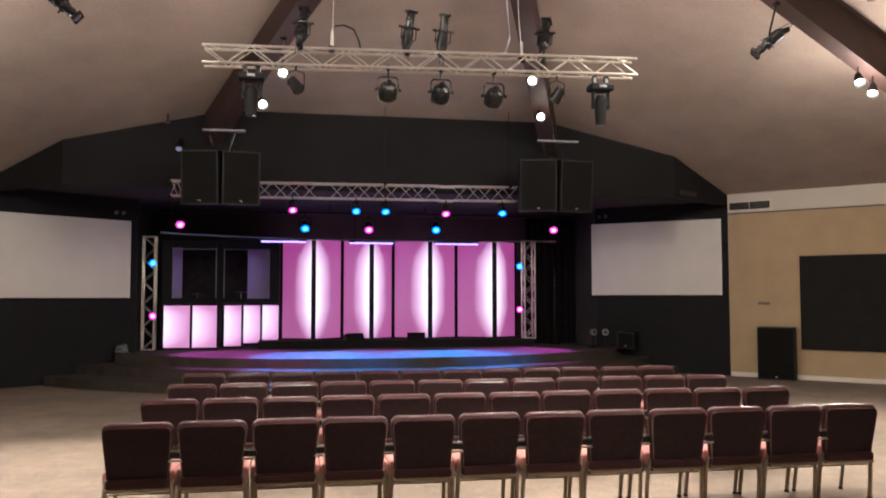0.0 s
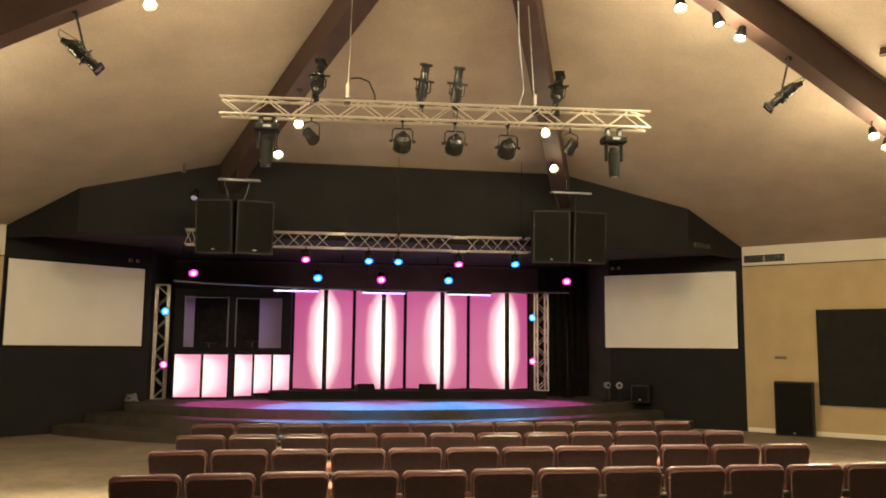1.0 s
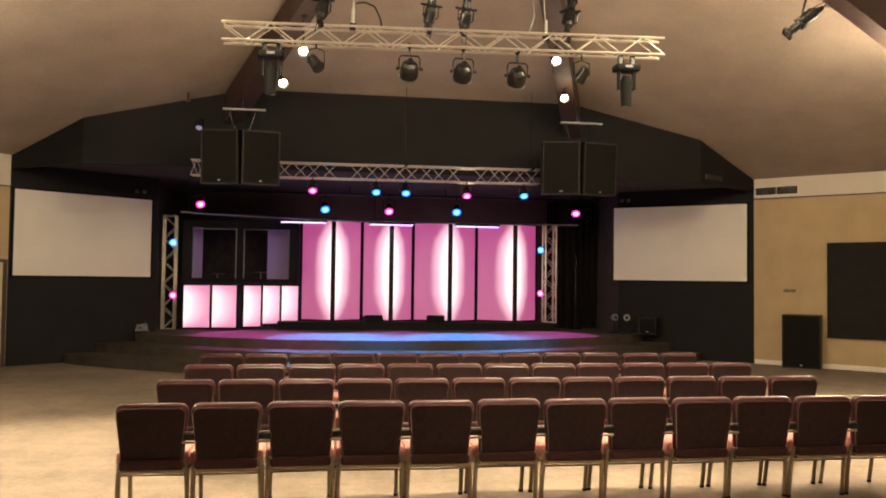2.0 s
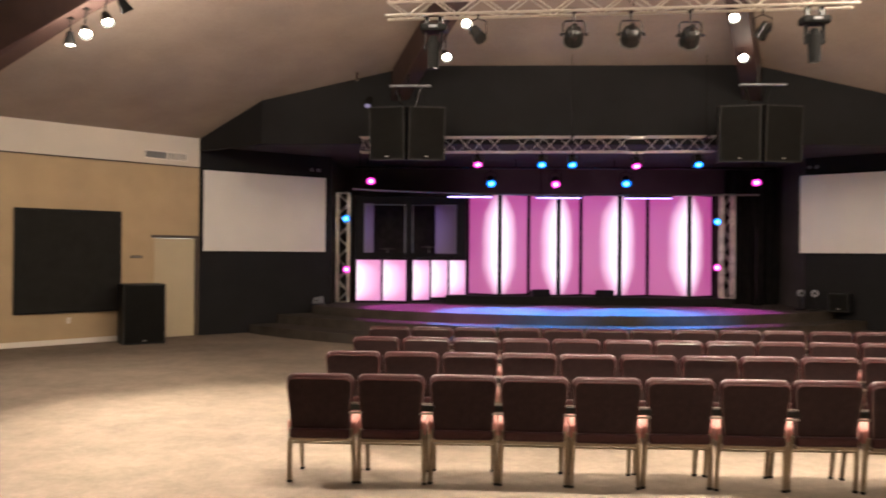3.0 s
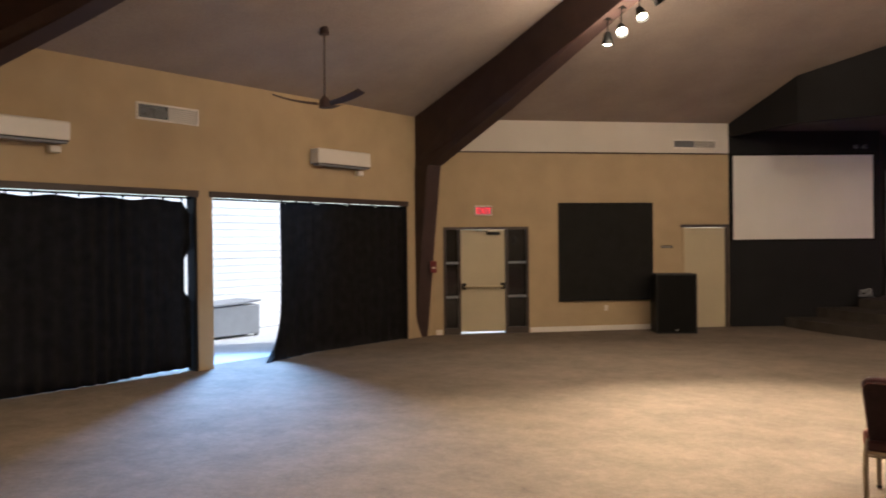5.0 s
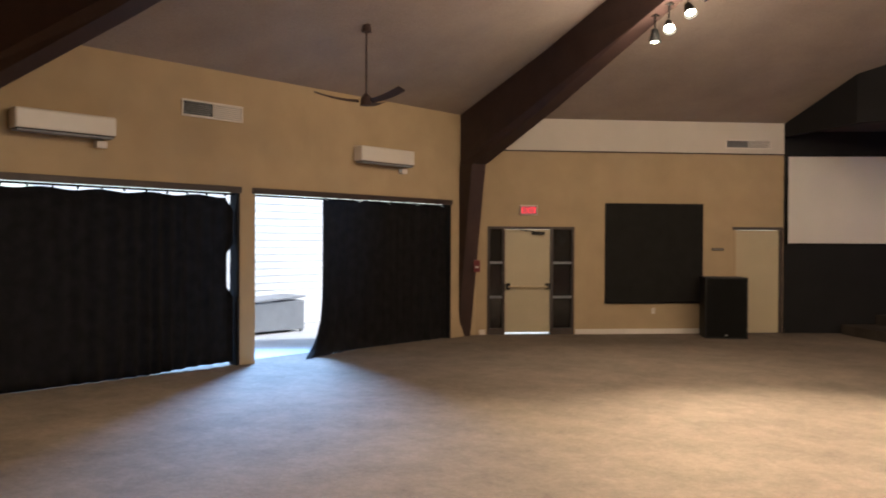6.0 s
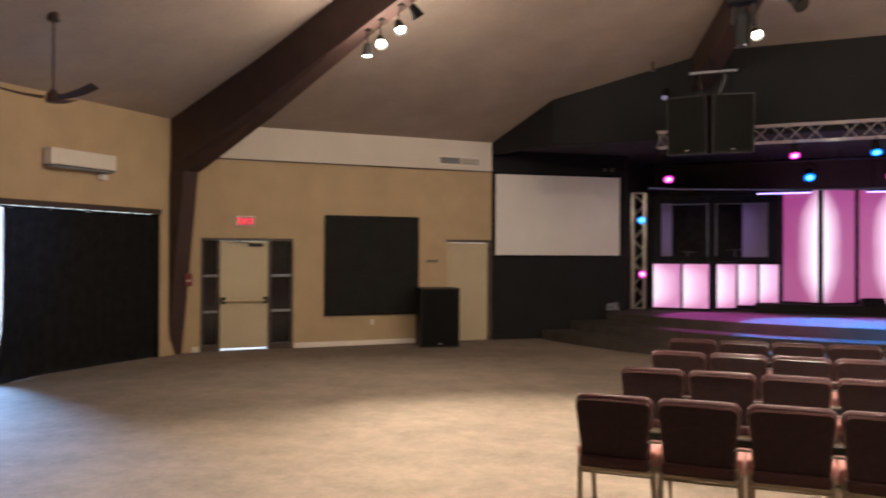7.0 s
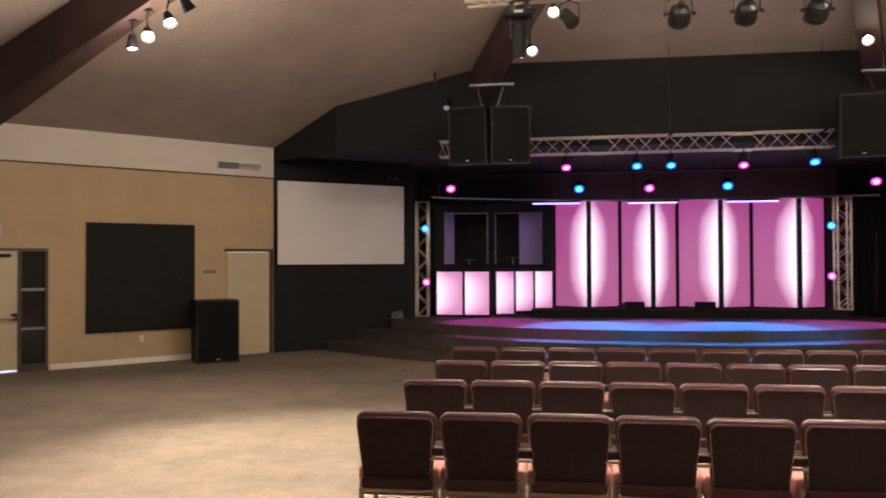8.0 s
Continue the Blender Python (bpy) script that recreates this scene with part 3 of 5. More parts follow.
def stacking_chair():
    ch = thing("stacking_chair", pose(0, 0, 0), "maroon upholstered stacking chair with bronze metal legs", "chair", "rows of chairs facing the stage")
    lean = Matrix.Translation((0, 0.10, 0.37)) @ pose(0, 0, 0, 9, 0, 0) @ Matrix.Translation((0, 0, -0.37))
    bm = slab(rounded_outline(0.45, 0.52, 0.40, 0.86, 0.062, 0.03), -0.012, 0.06, 0.026)
    bmesh.ops.transform(bm, matrix=lean, verts=bm.verts)
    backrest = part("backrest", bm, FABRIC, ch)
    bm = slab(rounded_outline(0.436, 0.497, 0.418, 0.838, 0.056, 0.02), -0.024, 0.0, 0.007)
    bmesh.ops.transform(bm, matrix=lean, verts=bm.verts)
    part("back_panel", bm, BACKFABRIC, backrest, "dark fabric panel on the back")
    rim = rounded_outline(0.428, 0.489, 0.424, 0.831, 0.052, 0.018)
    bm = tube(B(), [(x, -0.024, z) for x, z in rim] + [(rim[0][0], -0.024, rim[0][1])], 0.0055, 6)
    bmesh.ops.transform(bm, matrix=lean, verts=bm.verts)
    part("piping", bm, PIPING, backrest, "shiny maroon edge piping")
    part("seat_skirt", box(B(), -0.230, 0.230, 0.035, 0.135, 0.362, 0.436, 0.022, segments=3), SHADEDSKIRT, ch, "maroon rear edge of the seat, its colour darkened as in shade")
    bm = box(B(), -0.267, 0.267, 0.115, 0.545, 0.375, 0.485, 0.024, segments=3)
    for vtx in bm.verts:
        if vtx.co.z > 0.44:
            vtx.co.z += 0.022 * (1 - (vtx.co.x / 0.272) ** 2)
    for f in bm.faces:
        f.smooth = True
    part("seat", bm, LITSEATFABRIC, ch, "maroon seat cushion, its colour lightened as if lit from above")
    part("seat_frame", box(B(), -0.235, 0.235, 0.045, 0.50, 0.340, 0.368, 0.008), LEGMETAL, ch)
    for sx in (-1, 1):
        rear = part("leg", tube(B(), [(sx * 0.225, 0.10, 0.43), (sx * 0.232, 0.105, 0.40), (sx * 0.244, 0.115, 0.34), (sx * 0.25, 0.128, 0.22), (sx * 0.252, 0.15, 0.008)], 0.0185, 10), LEGMETAL, ch)
        front = part("leg", tube(B(), [(sx * 0.225, 0.44, 0.36), (sx * 0.238, 0.47, 0.34), (sx * 0.24, 0.535, 0.008)], 0.0175, 10), LEGMETAL, ch)
        part("foot_cap", rod(B(), (sx * 0.252, 0.15, 0.0), (sx * 0.252, 0.15, 0.02), 0.021), BLACK, rear)
        part("foot_cap", rod(B(), (sx * 0.24, 0.535, 0.0), (sx * 0.24, 0.535, 0.02), 0.020), BLACK, front)
        part("side_rail", tube(B(), [(sx * 0.238, 0.118, 0.33), (sx * 0.238, 0.465, 0.33)], 0.010), LEGMETAL, ch)
    part("crossbar", tube(B(), [(-0.24, 0.112, 0.315), (0.24, 0.112, 0.315)], 0.008), LEGMETAL, ch)
    return ch


first_chair = stacking_chair()
BRACKET = mesh_of("ganging_bracket", box(B(), 0.214, 0.330, 0.045, 0.075, 0.580, 0.626, 0.006), BLACK)
LINK = mesh_of("ganging_link", box(B(), 0.220, 0.322, 0.04, 0.06, 0.556, 0.572, 0.003), STEEL)
LINK_TOP = mesh_of("ganging_link", box(B(), 0.226, 0.316, 0.045, 0.06, 0.634, 0.643, 0.003), STEEL)
CHAIR_ROWS = ((-1.345, 5.985, 0.5415), (-1.325, 7.41, 0.5465), (-1.275, 8.745, 0.5445), (-1.285, 10.04, 0.5415))
rnd = random.Random(4)
chairs = []
for x0, y0, step in CHAIR_ROWS:
    for i in range(12):
        m = pose(x0 + 0.262 + i * step + rnd.uniform(-0.006, 0.006), y0 + rnd.uniform(-0.02, 0.02), 0, 0, 0, rnd.uniform(-1.6, 1.6))
        if chairs:
            chairs.append((copy_thing(first_chair, m), i))
        else:
            first_chair.matrix_basis = m
            chairs.append((first_chair, i))
for ch, i in chairs:   # each chair but the last of its row is linked to its neighbour
    if i < 11:
        put("ganging_bracket", BRACKET, ch, Matrix.Identity(4))
        put("ganging_link", LINK, ch, Matrix.Identity(4), "bright steel link")
        put("ganging_link", LINK_TOP, ch, Matrix.Identity(4), "bright steel link")

# ---- projection screens ----
def projection_screen(a, b, z0, z1, name="projection_screen"):
    m = along(a, b)
    w = math.hypot(b[0] - a[0], b[1] - a[1])
    sc = thing(name, m, "wide white projection screen with a thin dark border", "screen", "projection screens")
    part("fabric", box(B(), 0.0, w, -0.05, -0.035, z0, z1), SCREEN, sc)
    for nm, x0, x1, zz0, zz1 in (("border", -0.03, 0.0, z0 - 0.03, z1 + 0.03), ("border", w, w + 0.03, z0 - 0.03, z1 + 0.03), ("border", 0.0, w, z1, z1 + 0.03), ("border", 0.0, w, z0 - 0.03, z0)):
        part(nm, box(B(), x0, x1, -0.06, 0.02, zz0, zz1, 0.004), BLACKMETAL, sc)
    return sc


projection_screen((-5.80, 16.985), (-3.545, 18.81), 1.785, 3.495)
projection_screen((2 * CX + 3.31, 18.95), (2 * CX + 5.74, 17.03), 1.845, 3.60)

# ---- stage furniture: zigzag backlit wall ----
RISER_Z = 0.76
bm = box(B(), -0.75, 6.0, 19.45, 21.2, 0.565, RISER_Z, 0.01)
tagged(part("stage_riser", bm, FELT), "low black carpeted riser at the back of the stage", "riser")
STRIPS = (0.55, 1.97, 3.44, 5.10)
OUTER = (-0.24, 1.275, 2.565, 4.20, 5.80)
for k, xs in enumerate(STRIPS):
    sw = thing("backlit_panel_screen", pose(xs, 19.9, RISER_Z), "folded screen of two glowing pink-white fabric panels on the stage", "stage panel", "backlit stage panels")
    for xo in (OUTER[k] + 0.035, OUTER[k + 1] - 0.035):
        d = Vector((xo - xs, 0.5, 0))
        w = d.length
        d.normalize()
        m = Matrix(((d.x, -d.y, 0, d.x * 0.055), (d.y, d.x, 0, d.y * 0.055), (0, 0, 1, 0), (0, 0, 0, 1)))
        bm = B()
        n = 8
        cols = []
        for i in range(n + 1):
            x = (w - 0.055) * i / n
            cols.append([bm.verts.new((x, y, z)) for y, z in ((-0.012, 0.03), (-0.012, 2.45), (0.012, 2.45), (0.012, 0.03))])
        for p, q in zip(cols, cols[1:]):
            for i in range(4):
                bm.faces.new((p[i], p[(i + 1) % 4], q[(i + 1) % 4], q[i]))
        bm.faces.new(cols[0])
        bm.faces.new(cols[-1][::-1])
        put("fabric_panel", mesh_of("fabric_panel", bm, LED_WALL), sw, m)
        put("edge_post", mesh_of("edge_post", box(B(), w - 0.072, w - 0.012, -0.025, 0.025, 0.0, 2.47, 0.005), BLACKMETAL), sw, m)
        put("base_rail", mesh_of("base_rail", box(B(), 0.0, w - 0.06, -0.03, 0.03, 0.0, 0.028), BLACKMETAL), sw, m)
    part("centre_post", box(B(), -0.055, 0.055, -0.045, 0.04, 0.0, 2.5, 0.008), BLACKMETAL, sw)
    part("light_tube", rod(B(), (0, -0.056, 0.9), (0, -0.056, 2.2), 0.012), DARKGLASS, sw)

# ---- drum booth with glowing desk fronts ----
SZ = 0.57
booth = thing("drum_booth", pose(-1.63, 19.6, SZ), "black framed drum booth with glowing white lower panels", "booth")


def local(x, y, z):
    return (x + 1.63, y - 19.6, z - SZ)


def desk_panel(a, b, z0=0.62, z1=1.60):
    d = Vector((b[0] - a[0], b[1] - a[1], 0))
    w = d.length
    d.normalize()
    lx, ly, lz = local(a[0], a[1], z0)
    m = Matrix(((d.x, -d.y, 0, lx), (d.y, d.x, 0, ly), (0, 0, 1, lz), (0, 0, 0, 1)))
    bm = box(B(), 0.012, w - 0.012, -0.015, 0.01, 0.0, z1 - z0)
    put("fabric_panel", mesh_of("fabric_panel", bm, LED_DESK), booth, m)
    for x in (0.0, w):
        put("frame_post", mesh_of("frame_post", box(B(), x - 0.014, x + 0.014, -0.03, 0.03, -0.05, z1 - z0 + 0.02), BLACKMETAL), booth, m)
    put("frame_rail", mesh_of("frame_rail", box(B(), 0, w, -0.028, 0.028, -0.05, -0.004), BLACKMETAL), booth, m)
    put("frame_rail", mesh_of("frame_rail", box(B(), 0, w, -0.06, 0.2, z1 - z0 + 0.021, z1 - z0 + 0.06, 0.006), BLACK), booth, m)


desk_panel((-2.92, 19.6), (-2.30, 19.6))
desk_panel((-2.27, 19.6), (-1.69, 19.6))
FOLD0, FOLD1 = Vector((-1.57, 19.6)), Vector((-0.27, 20.15))
for k in range(3):
    a, b = FOLD0.lerp(FOLD1, k / 3 + 0.008), FOLD0.lerp(FOLD1, (k + 1) / 3 - 0.008)
    desk_panel(a, b, 0.64 + 0.06 * k, 1.60)
# upper window frames
for x0, x1, z0, z1, nm in ((-2.98, -2.76, 0.6, 3.12, "corner_post"), (-1.74, -1.585, 0.6, 3.12, "corner_post"), (-0.50, -0.30, 1.665, 3.12, "corner_post"), (-2.76, -1.74, 2.975, 3.12, "head_rail"), (-1.585, -0.50, 2.955, 3.12, "head_rail"), (-2.76, -1.74, 1.665, 1.775, "sill_rail"), (-1.585, -0.50, 1.665, 1.765, "sill_rail")):
    y0 = 19.72 if x0 < -1.8 else 19.78
    part(nm, box(B(), x0 + 1.63, x1 + 1.63, y0 - 19.6, y0 - 19.6 + 0.06, z0 - SZ, z1 - SZ, 0.005), BLACKWALL, booth)
for x0, x1 in ((-2.76, -1.74), (-1.585, -0.5)):
    y0 = 19.76 if x0 < -1.8 else 19.82
    for q0, q1, z0, z1 in ((x0, x0 + 0.025, 1.78, 2.97), (x1 - 0.025, x1, 1.78, 2.97), (x0 + 0.025, x1 - 0.025, 2.935, 2.953)):
        part("glazing_bar", box(B(), q0 + 1.63, q1 + 1.63, y0 - 19.6 + 0.021, y0 - 19.6 + 0.045, z0 - SZ, z1 - SZ), GREYMETAL, booth)
part("side_wall", box(B(), -2.99 + 1.63, -2.93 + 1.63, 0.19, 1.6, 0.0, 2.55), BLACKWALL, booth)
part("rear_wall", box(B(), -2.93 + 1.63, -0.30 + 1.63, 1.55, 1.6, 0.0, 2.55), BLACKCLOTH, booth)
part("roof", box(B(), -2.99 + 1.63, -0.30 + 1.63, 0.19, 1.6, 2.552, 2.60), BLACKWALL, booth)
for x0, x1, y in ((-2.92, -2.60, 0.75), (-1.06, -0.48, 0.95)):
    bm = box(B(), 0.0, x1 - x0, -0.01, 0.01, 0.0, 1.3)
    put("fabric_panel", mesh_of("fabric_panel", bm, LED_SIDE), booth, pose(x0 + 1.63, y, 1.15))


# drum kit pieces seen in the booth
def drum(x, y, z, r, h, label):
    ob = thing("drum", pose(x, y, SZ), label, "drum", "drums in the booth")
    part("shell", rod(B(), (0, 0, z), (0, 0, z + h), r, n=20), BLACK, ob)
    part("drumhead", rod(B(), (0, 0, z + h), (0, 0, z + h + 0.008), r * 0.97, n=20), GREYMETAL, ob)
    for k in range(3):
        a = 2.1 * k
        part("stand_leg", rod(B(), (r * 0.5 * math.cos(a), r * 0.5 * math.sin(a), z), (r * 1.2 * math.cos(a), r * 1.2 * math.sin(a), 0), 0.01), STEEL, ob)


def cymbal(x, y, z):
    ob = thing("cymbal_stand", pose(x, y, SZ), "thin dark cymbal on a straight steel stand", "cymbal", "drums in the booth")
    part("pole", rod(B(), (0, 0, 0.0), (0, 0, z), 0.012), STEEL, ob)
    part("cymbal", rod(B(), (0, 0, z), (0, 0, z + 0.02), 0.2, 0.03, 20), LEGMETAL, ob)
    for k in range(3):
        a = 2.1 * k + 0.4
        part("stand_leg", rod(B(), (0, 0, 0.3), (0.25 * math.cos(a), 0.25 * math.sin(a), 0), 0.009), STEEL, ob)


drum(-1.95, 20.5, 0.85, 0.16, 0.25, "small black drum on three steel legs")
drum(-1.35, 20.5, 0.80, 0.18, 0.28, "black drum on three steel legs")
cymbal(-2.25, 20.4, 1.3)
cymbal(-1.2, 20.3, 1.35)


# ---- trusses ----
def truss(name, a, b, width, height, bay, label, group="", up=Vector((0, 0, 1)), r=0.024, ends=True, crossed=False):
    """A box truss from a to b: the middle of its underside runs on the line."""
    a, b = Vector(a), Vector(b)
    d = (b - a)
    length = d.length
    d.normalize()
    side = d.cross(up).normalized()
    up = side.cross(d).normalized()
    m = Matrix(((d.x, side.x, up.x, a.x), (d.y, side.y, up.y, a.y), (d.z, side.z, up.z, a.z), (0, 0, 0, 1)))
    ob = thing(name, m, label, "truss", group)
    h, w = height, width / 2
    for y in (-w, w):
        for z in (0.0, h):
            put("chord", UNIT_ROD, ob, rod_m((0, y, z), (length, y, z), r))
    n = max(2, round(length / bay))
    for i in range(n):
        x0, x1 = length * i / n, length * (i + 1) / n
        flip = i % 2
        for y in (-w, w):
            p, q = ((x0, y, 0), (x1, y, h)) if flip != (crossed and y > 0) else ((x0, y, h), (x1, y, 0))
            put("brace", UNIT_ROD, ob, rod_m(p, q, r * 0.5))
        for z in (0.0, h):
            p, q = ((x0, -w, z), (x1, w, z)) if flip else ((x0, w, z), (x1, -w, z))
            put("brace", UNIT_ROD, ob, rod_m(p, q, r * 0.45))
    if ends:
        for x in (0.0, length):
            for p, q in (((x, -w, 0), (x, -w, h)), ((x, w, 0), (x, w, h)), ((x, -w, 0), (x, w, 0)), ((x, -w, h), (x, w, h))):
                put("end_bar", UNIT_ROD, ob, rod_m(p, q, r * 0.6))
    return ob


TA0, TA1 = Vector((-1.12, 10.32, 4.80)), Vector((4.67, 10.05, 4.84))
truss("lighting_truss", TA0, TA1, 0.21, 0.225, 0.30, "aluminium box truss hung over the seating", "trusses", r=0.018, ends=False)
TB_Y = 15.42
for x0, x1 in ((-2.20, -1.98), (-0.62, 0.47), (0.75, 2.86), (3.17, 4.45)):
    truss("stage_truss", (x0, TB_Y, 3.695 + 0.004 * x0), (x1, TB_Y, 3.695 + 0.004 * x1), 0.2, 0.28, 0.27, "aluminium box truss segment in front of the black header", "trusses", r=0.0135, ends=False, crossed=True)
# couplers that join the stage truss segments
for x0, x1 in ((-1.98, -0.62), (0.47, 0.75), (2.86, 3.17)):
    ob = thing("truss_coupler", pose(x0, TB_Y, 3.695), "aluminium tube coupler between two truss segments", "coupler", "truss couplers")
    for y in (-0.1, 0.1):
        for z in (0.0, 0.28):
            part("sleeve", rod(B(), (0, y, z), (x1 - x0, y, z), 0.015), ALU, ob)
for x in (-1.0, 1.8, 4.3):
    ob = thing("hanging_cable", pose(x, TB_Y, 3.99), "thin black cable that holds the stage truss", "cable", "rigging")
    part("cable", rod(B(), (0, 0, 0), (0, 0, ceiling_z(x, TB_Y) - 3.98), 0.005), BLACKMETAL, ob)
    part("clamp", box(B(), -0.03, 0.03, -0.16, 0.16, -0.02, 0.015, 0.004), BLACKMETAL, ob)
for x in (-3.262, 5.952):
    truss("truss_post", (x, 19.60, 0.57 if x < 0 else 0.762), (x, 19.60, 3.22), 0.27, 0.27, 0.26, "upright aluminium truss post on the stage", "truss posts", up=Vector((0, 1, 0)), r=0.022)

# two cables and power leads that hold the front truss
for x in (0.52, 3.09):
    top_z = ceiling_z(x, 10.2) + 0.02
    ob = thing("hanging_cable", pose(x, 10.18, 5.06), "bright steel cable with a turnbuckle above the truss", "cable", "rigging")
    part("cable", rod(B(), (0, 0, 0), (0.05 if x < 1 else -0.12, 0, top_z - 5.06), 0.008), STEEL, ob)
    part("shackle", rod(B(), (0, 0, 0.0), (0.003, 0, 0.22), 0.024), STEEL, ob)
    part("clamp", box(B(), -0.04, 0.04, -0.05, 0.05, -0.06, 0.02, 0.008), BLACKMETAL, ob)
ob = thing("power_cable", pose(2.85, 10.12, 5.05), "grey drooping power cable from the ceiling to the truss", "cable", "rigging")
part("lead", tube(B(), [(-0.12, 0, 0.0), (0.0, 0, 0.06), (0.06, 0, 0.25), (0.03, 0, 0.6), (0.0, 0, 0.95), (-0.02, 0, ceiling_z(2.83, 10.12) - 5.03)], 0.011), GREYMETAL, ob)
ob = thing("power_cable", pose(0.55, 10.12, 5.05), "black drooping power cable beside the truss cable", "cable", "rigging")
part("lead", tube(B(), [(0.0, 0, 0.28), (0.12, 0, 0.3), (0.25, 0, 0.25), (0.32, 0, 0.1), (0.34, 0, 0.0)], 0.012), BLACK, ob)


# ---- stage lanterns ----
def yoke(ob, w, h, r=0.012):
    """A flat U-shaped bracket that holds a lantern: pivot at the origin, clamp h above."""
    bow = part("yoke", tube(B(), [(-w, 0, 0), (-w, 0, h * 0.8), (-w * 0.8, 0, h), (w * 0.8, 0, h), (w, 0, h * 0.8), (w, 0, 0)], r, 6), BLACKMETAL, ob)
    for sx in (-1, 1):
        part("knob", rod(B(), (sx * w, 0, 0), (sx * (w + 0.04), 0, 0), 0.022), BLACKMETAL, bow)


def clamp(ob, z0, z1):
    part("clamp", rod(B(), (0, 0, z0), (0, 0, z1), 0.014), BLACKMETAL, ob)
    part("hook", box(B(), -0.025, 0.025, -0.035, 0.035, z1 - 0.03, z1 + 0.03, 0.006), BLACKMETAL, ob)


def turned(bm, outline, n=16):
    """A turned body round the z axis through (z, radius) pairs."""
    rings = [[bm.verts.new((r * math.cos(2 * math.pi * k / n), r * math.sin(2 * math.pi * k / n), z)) for k in range(n)] for z, r in outline]
    for a, b in zip(rings, rings[1:]):
        for k in range(n):
            bm.faces.new((a[k], a[(k + 1) % n], b[(k + 1) % n], b[k]))
    bm.faces.new(rings[0][::-1])
    bm.faces.new(rings[-1])
    return bm


def fresnel(p, hang_z, tilt=-38):
    ob = thing("fresnel_lantern", Matrix.Translation(p), "round black theatre lantern hanging below the truss", "stage light", "truss lanterns")
    yoke(ob, 0.135, 0.17)
    clamp(ob, 0.17, hang_z - p[2])
    m = pose(0, 0, 0, 90 + tilt, 0, 0)
    bm = turned(B(), [(-0.12, 0.117), (-0.092, 0.117), (-0.09, 0.124), (-0.08, 0.124), (-0.078, 0.117), (-0.056, 0.117), (-0.054, 0.124), (-0.044, 0.124), (-0.042, 0.117), (-0.02, 0.117), (-0.018, 0.124), (-0.008, 0.124), (-0.006, 0.117), (0.02, 0.117), (0.07, 0.1), (0.105, 0.06), (0.107, 0.04), (0.15, 0.034)], 20)
    bmesh.ops.transform(bm, matrix=m, verts=bm.verts)
    part("body", bm, BLACKMETAL, ob)
    bm = rod(B(), (0, 0, -0.142), (0, 0, -0.121), 0.13, 0.13, 20)
    bmesh.ops.transform(bm, matrix=m, verts=bm.verts)
    part("rim", bm, STEEL, ob)
    bm = B()
    bmesh.ops.create_uvsphere(bm, u_segments=16, v_segments=8, radius=0.105, matrix=Matrix.Diagonal((1, 1, 0.35, 1)))
    bmesh.ops.transform(bm, matrix=m @ Matrix.Translation((0, 0, -0.135)), verts=bm.verts)
    part("lens", bm, DARKGLASS, ob, "dark glass lens")


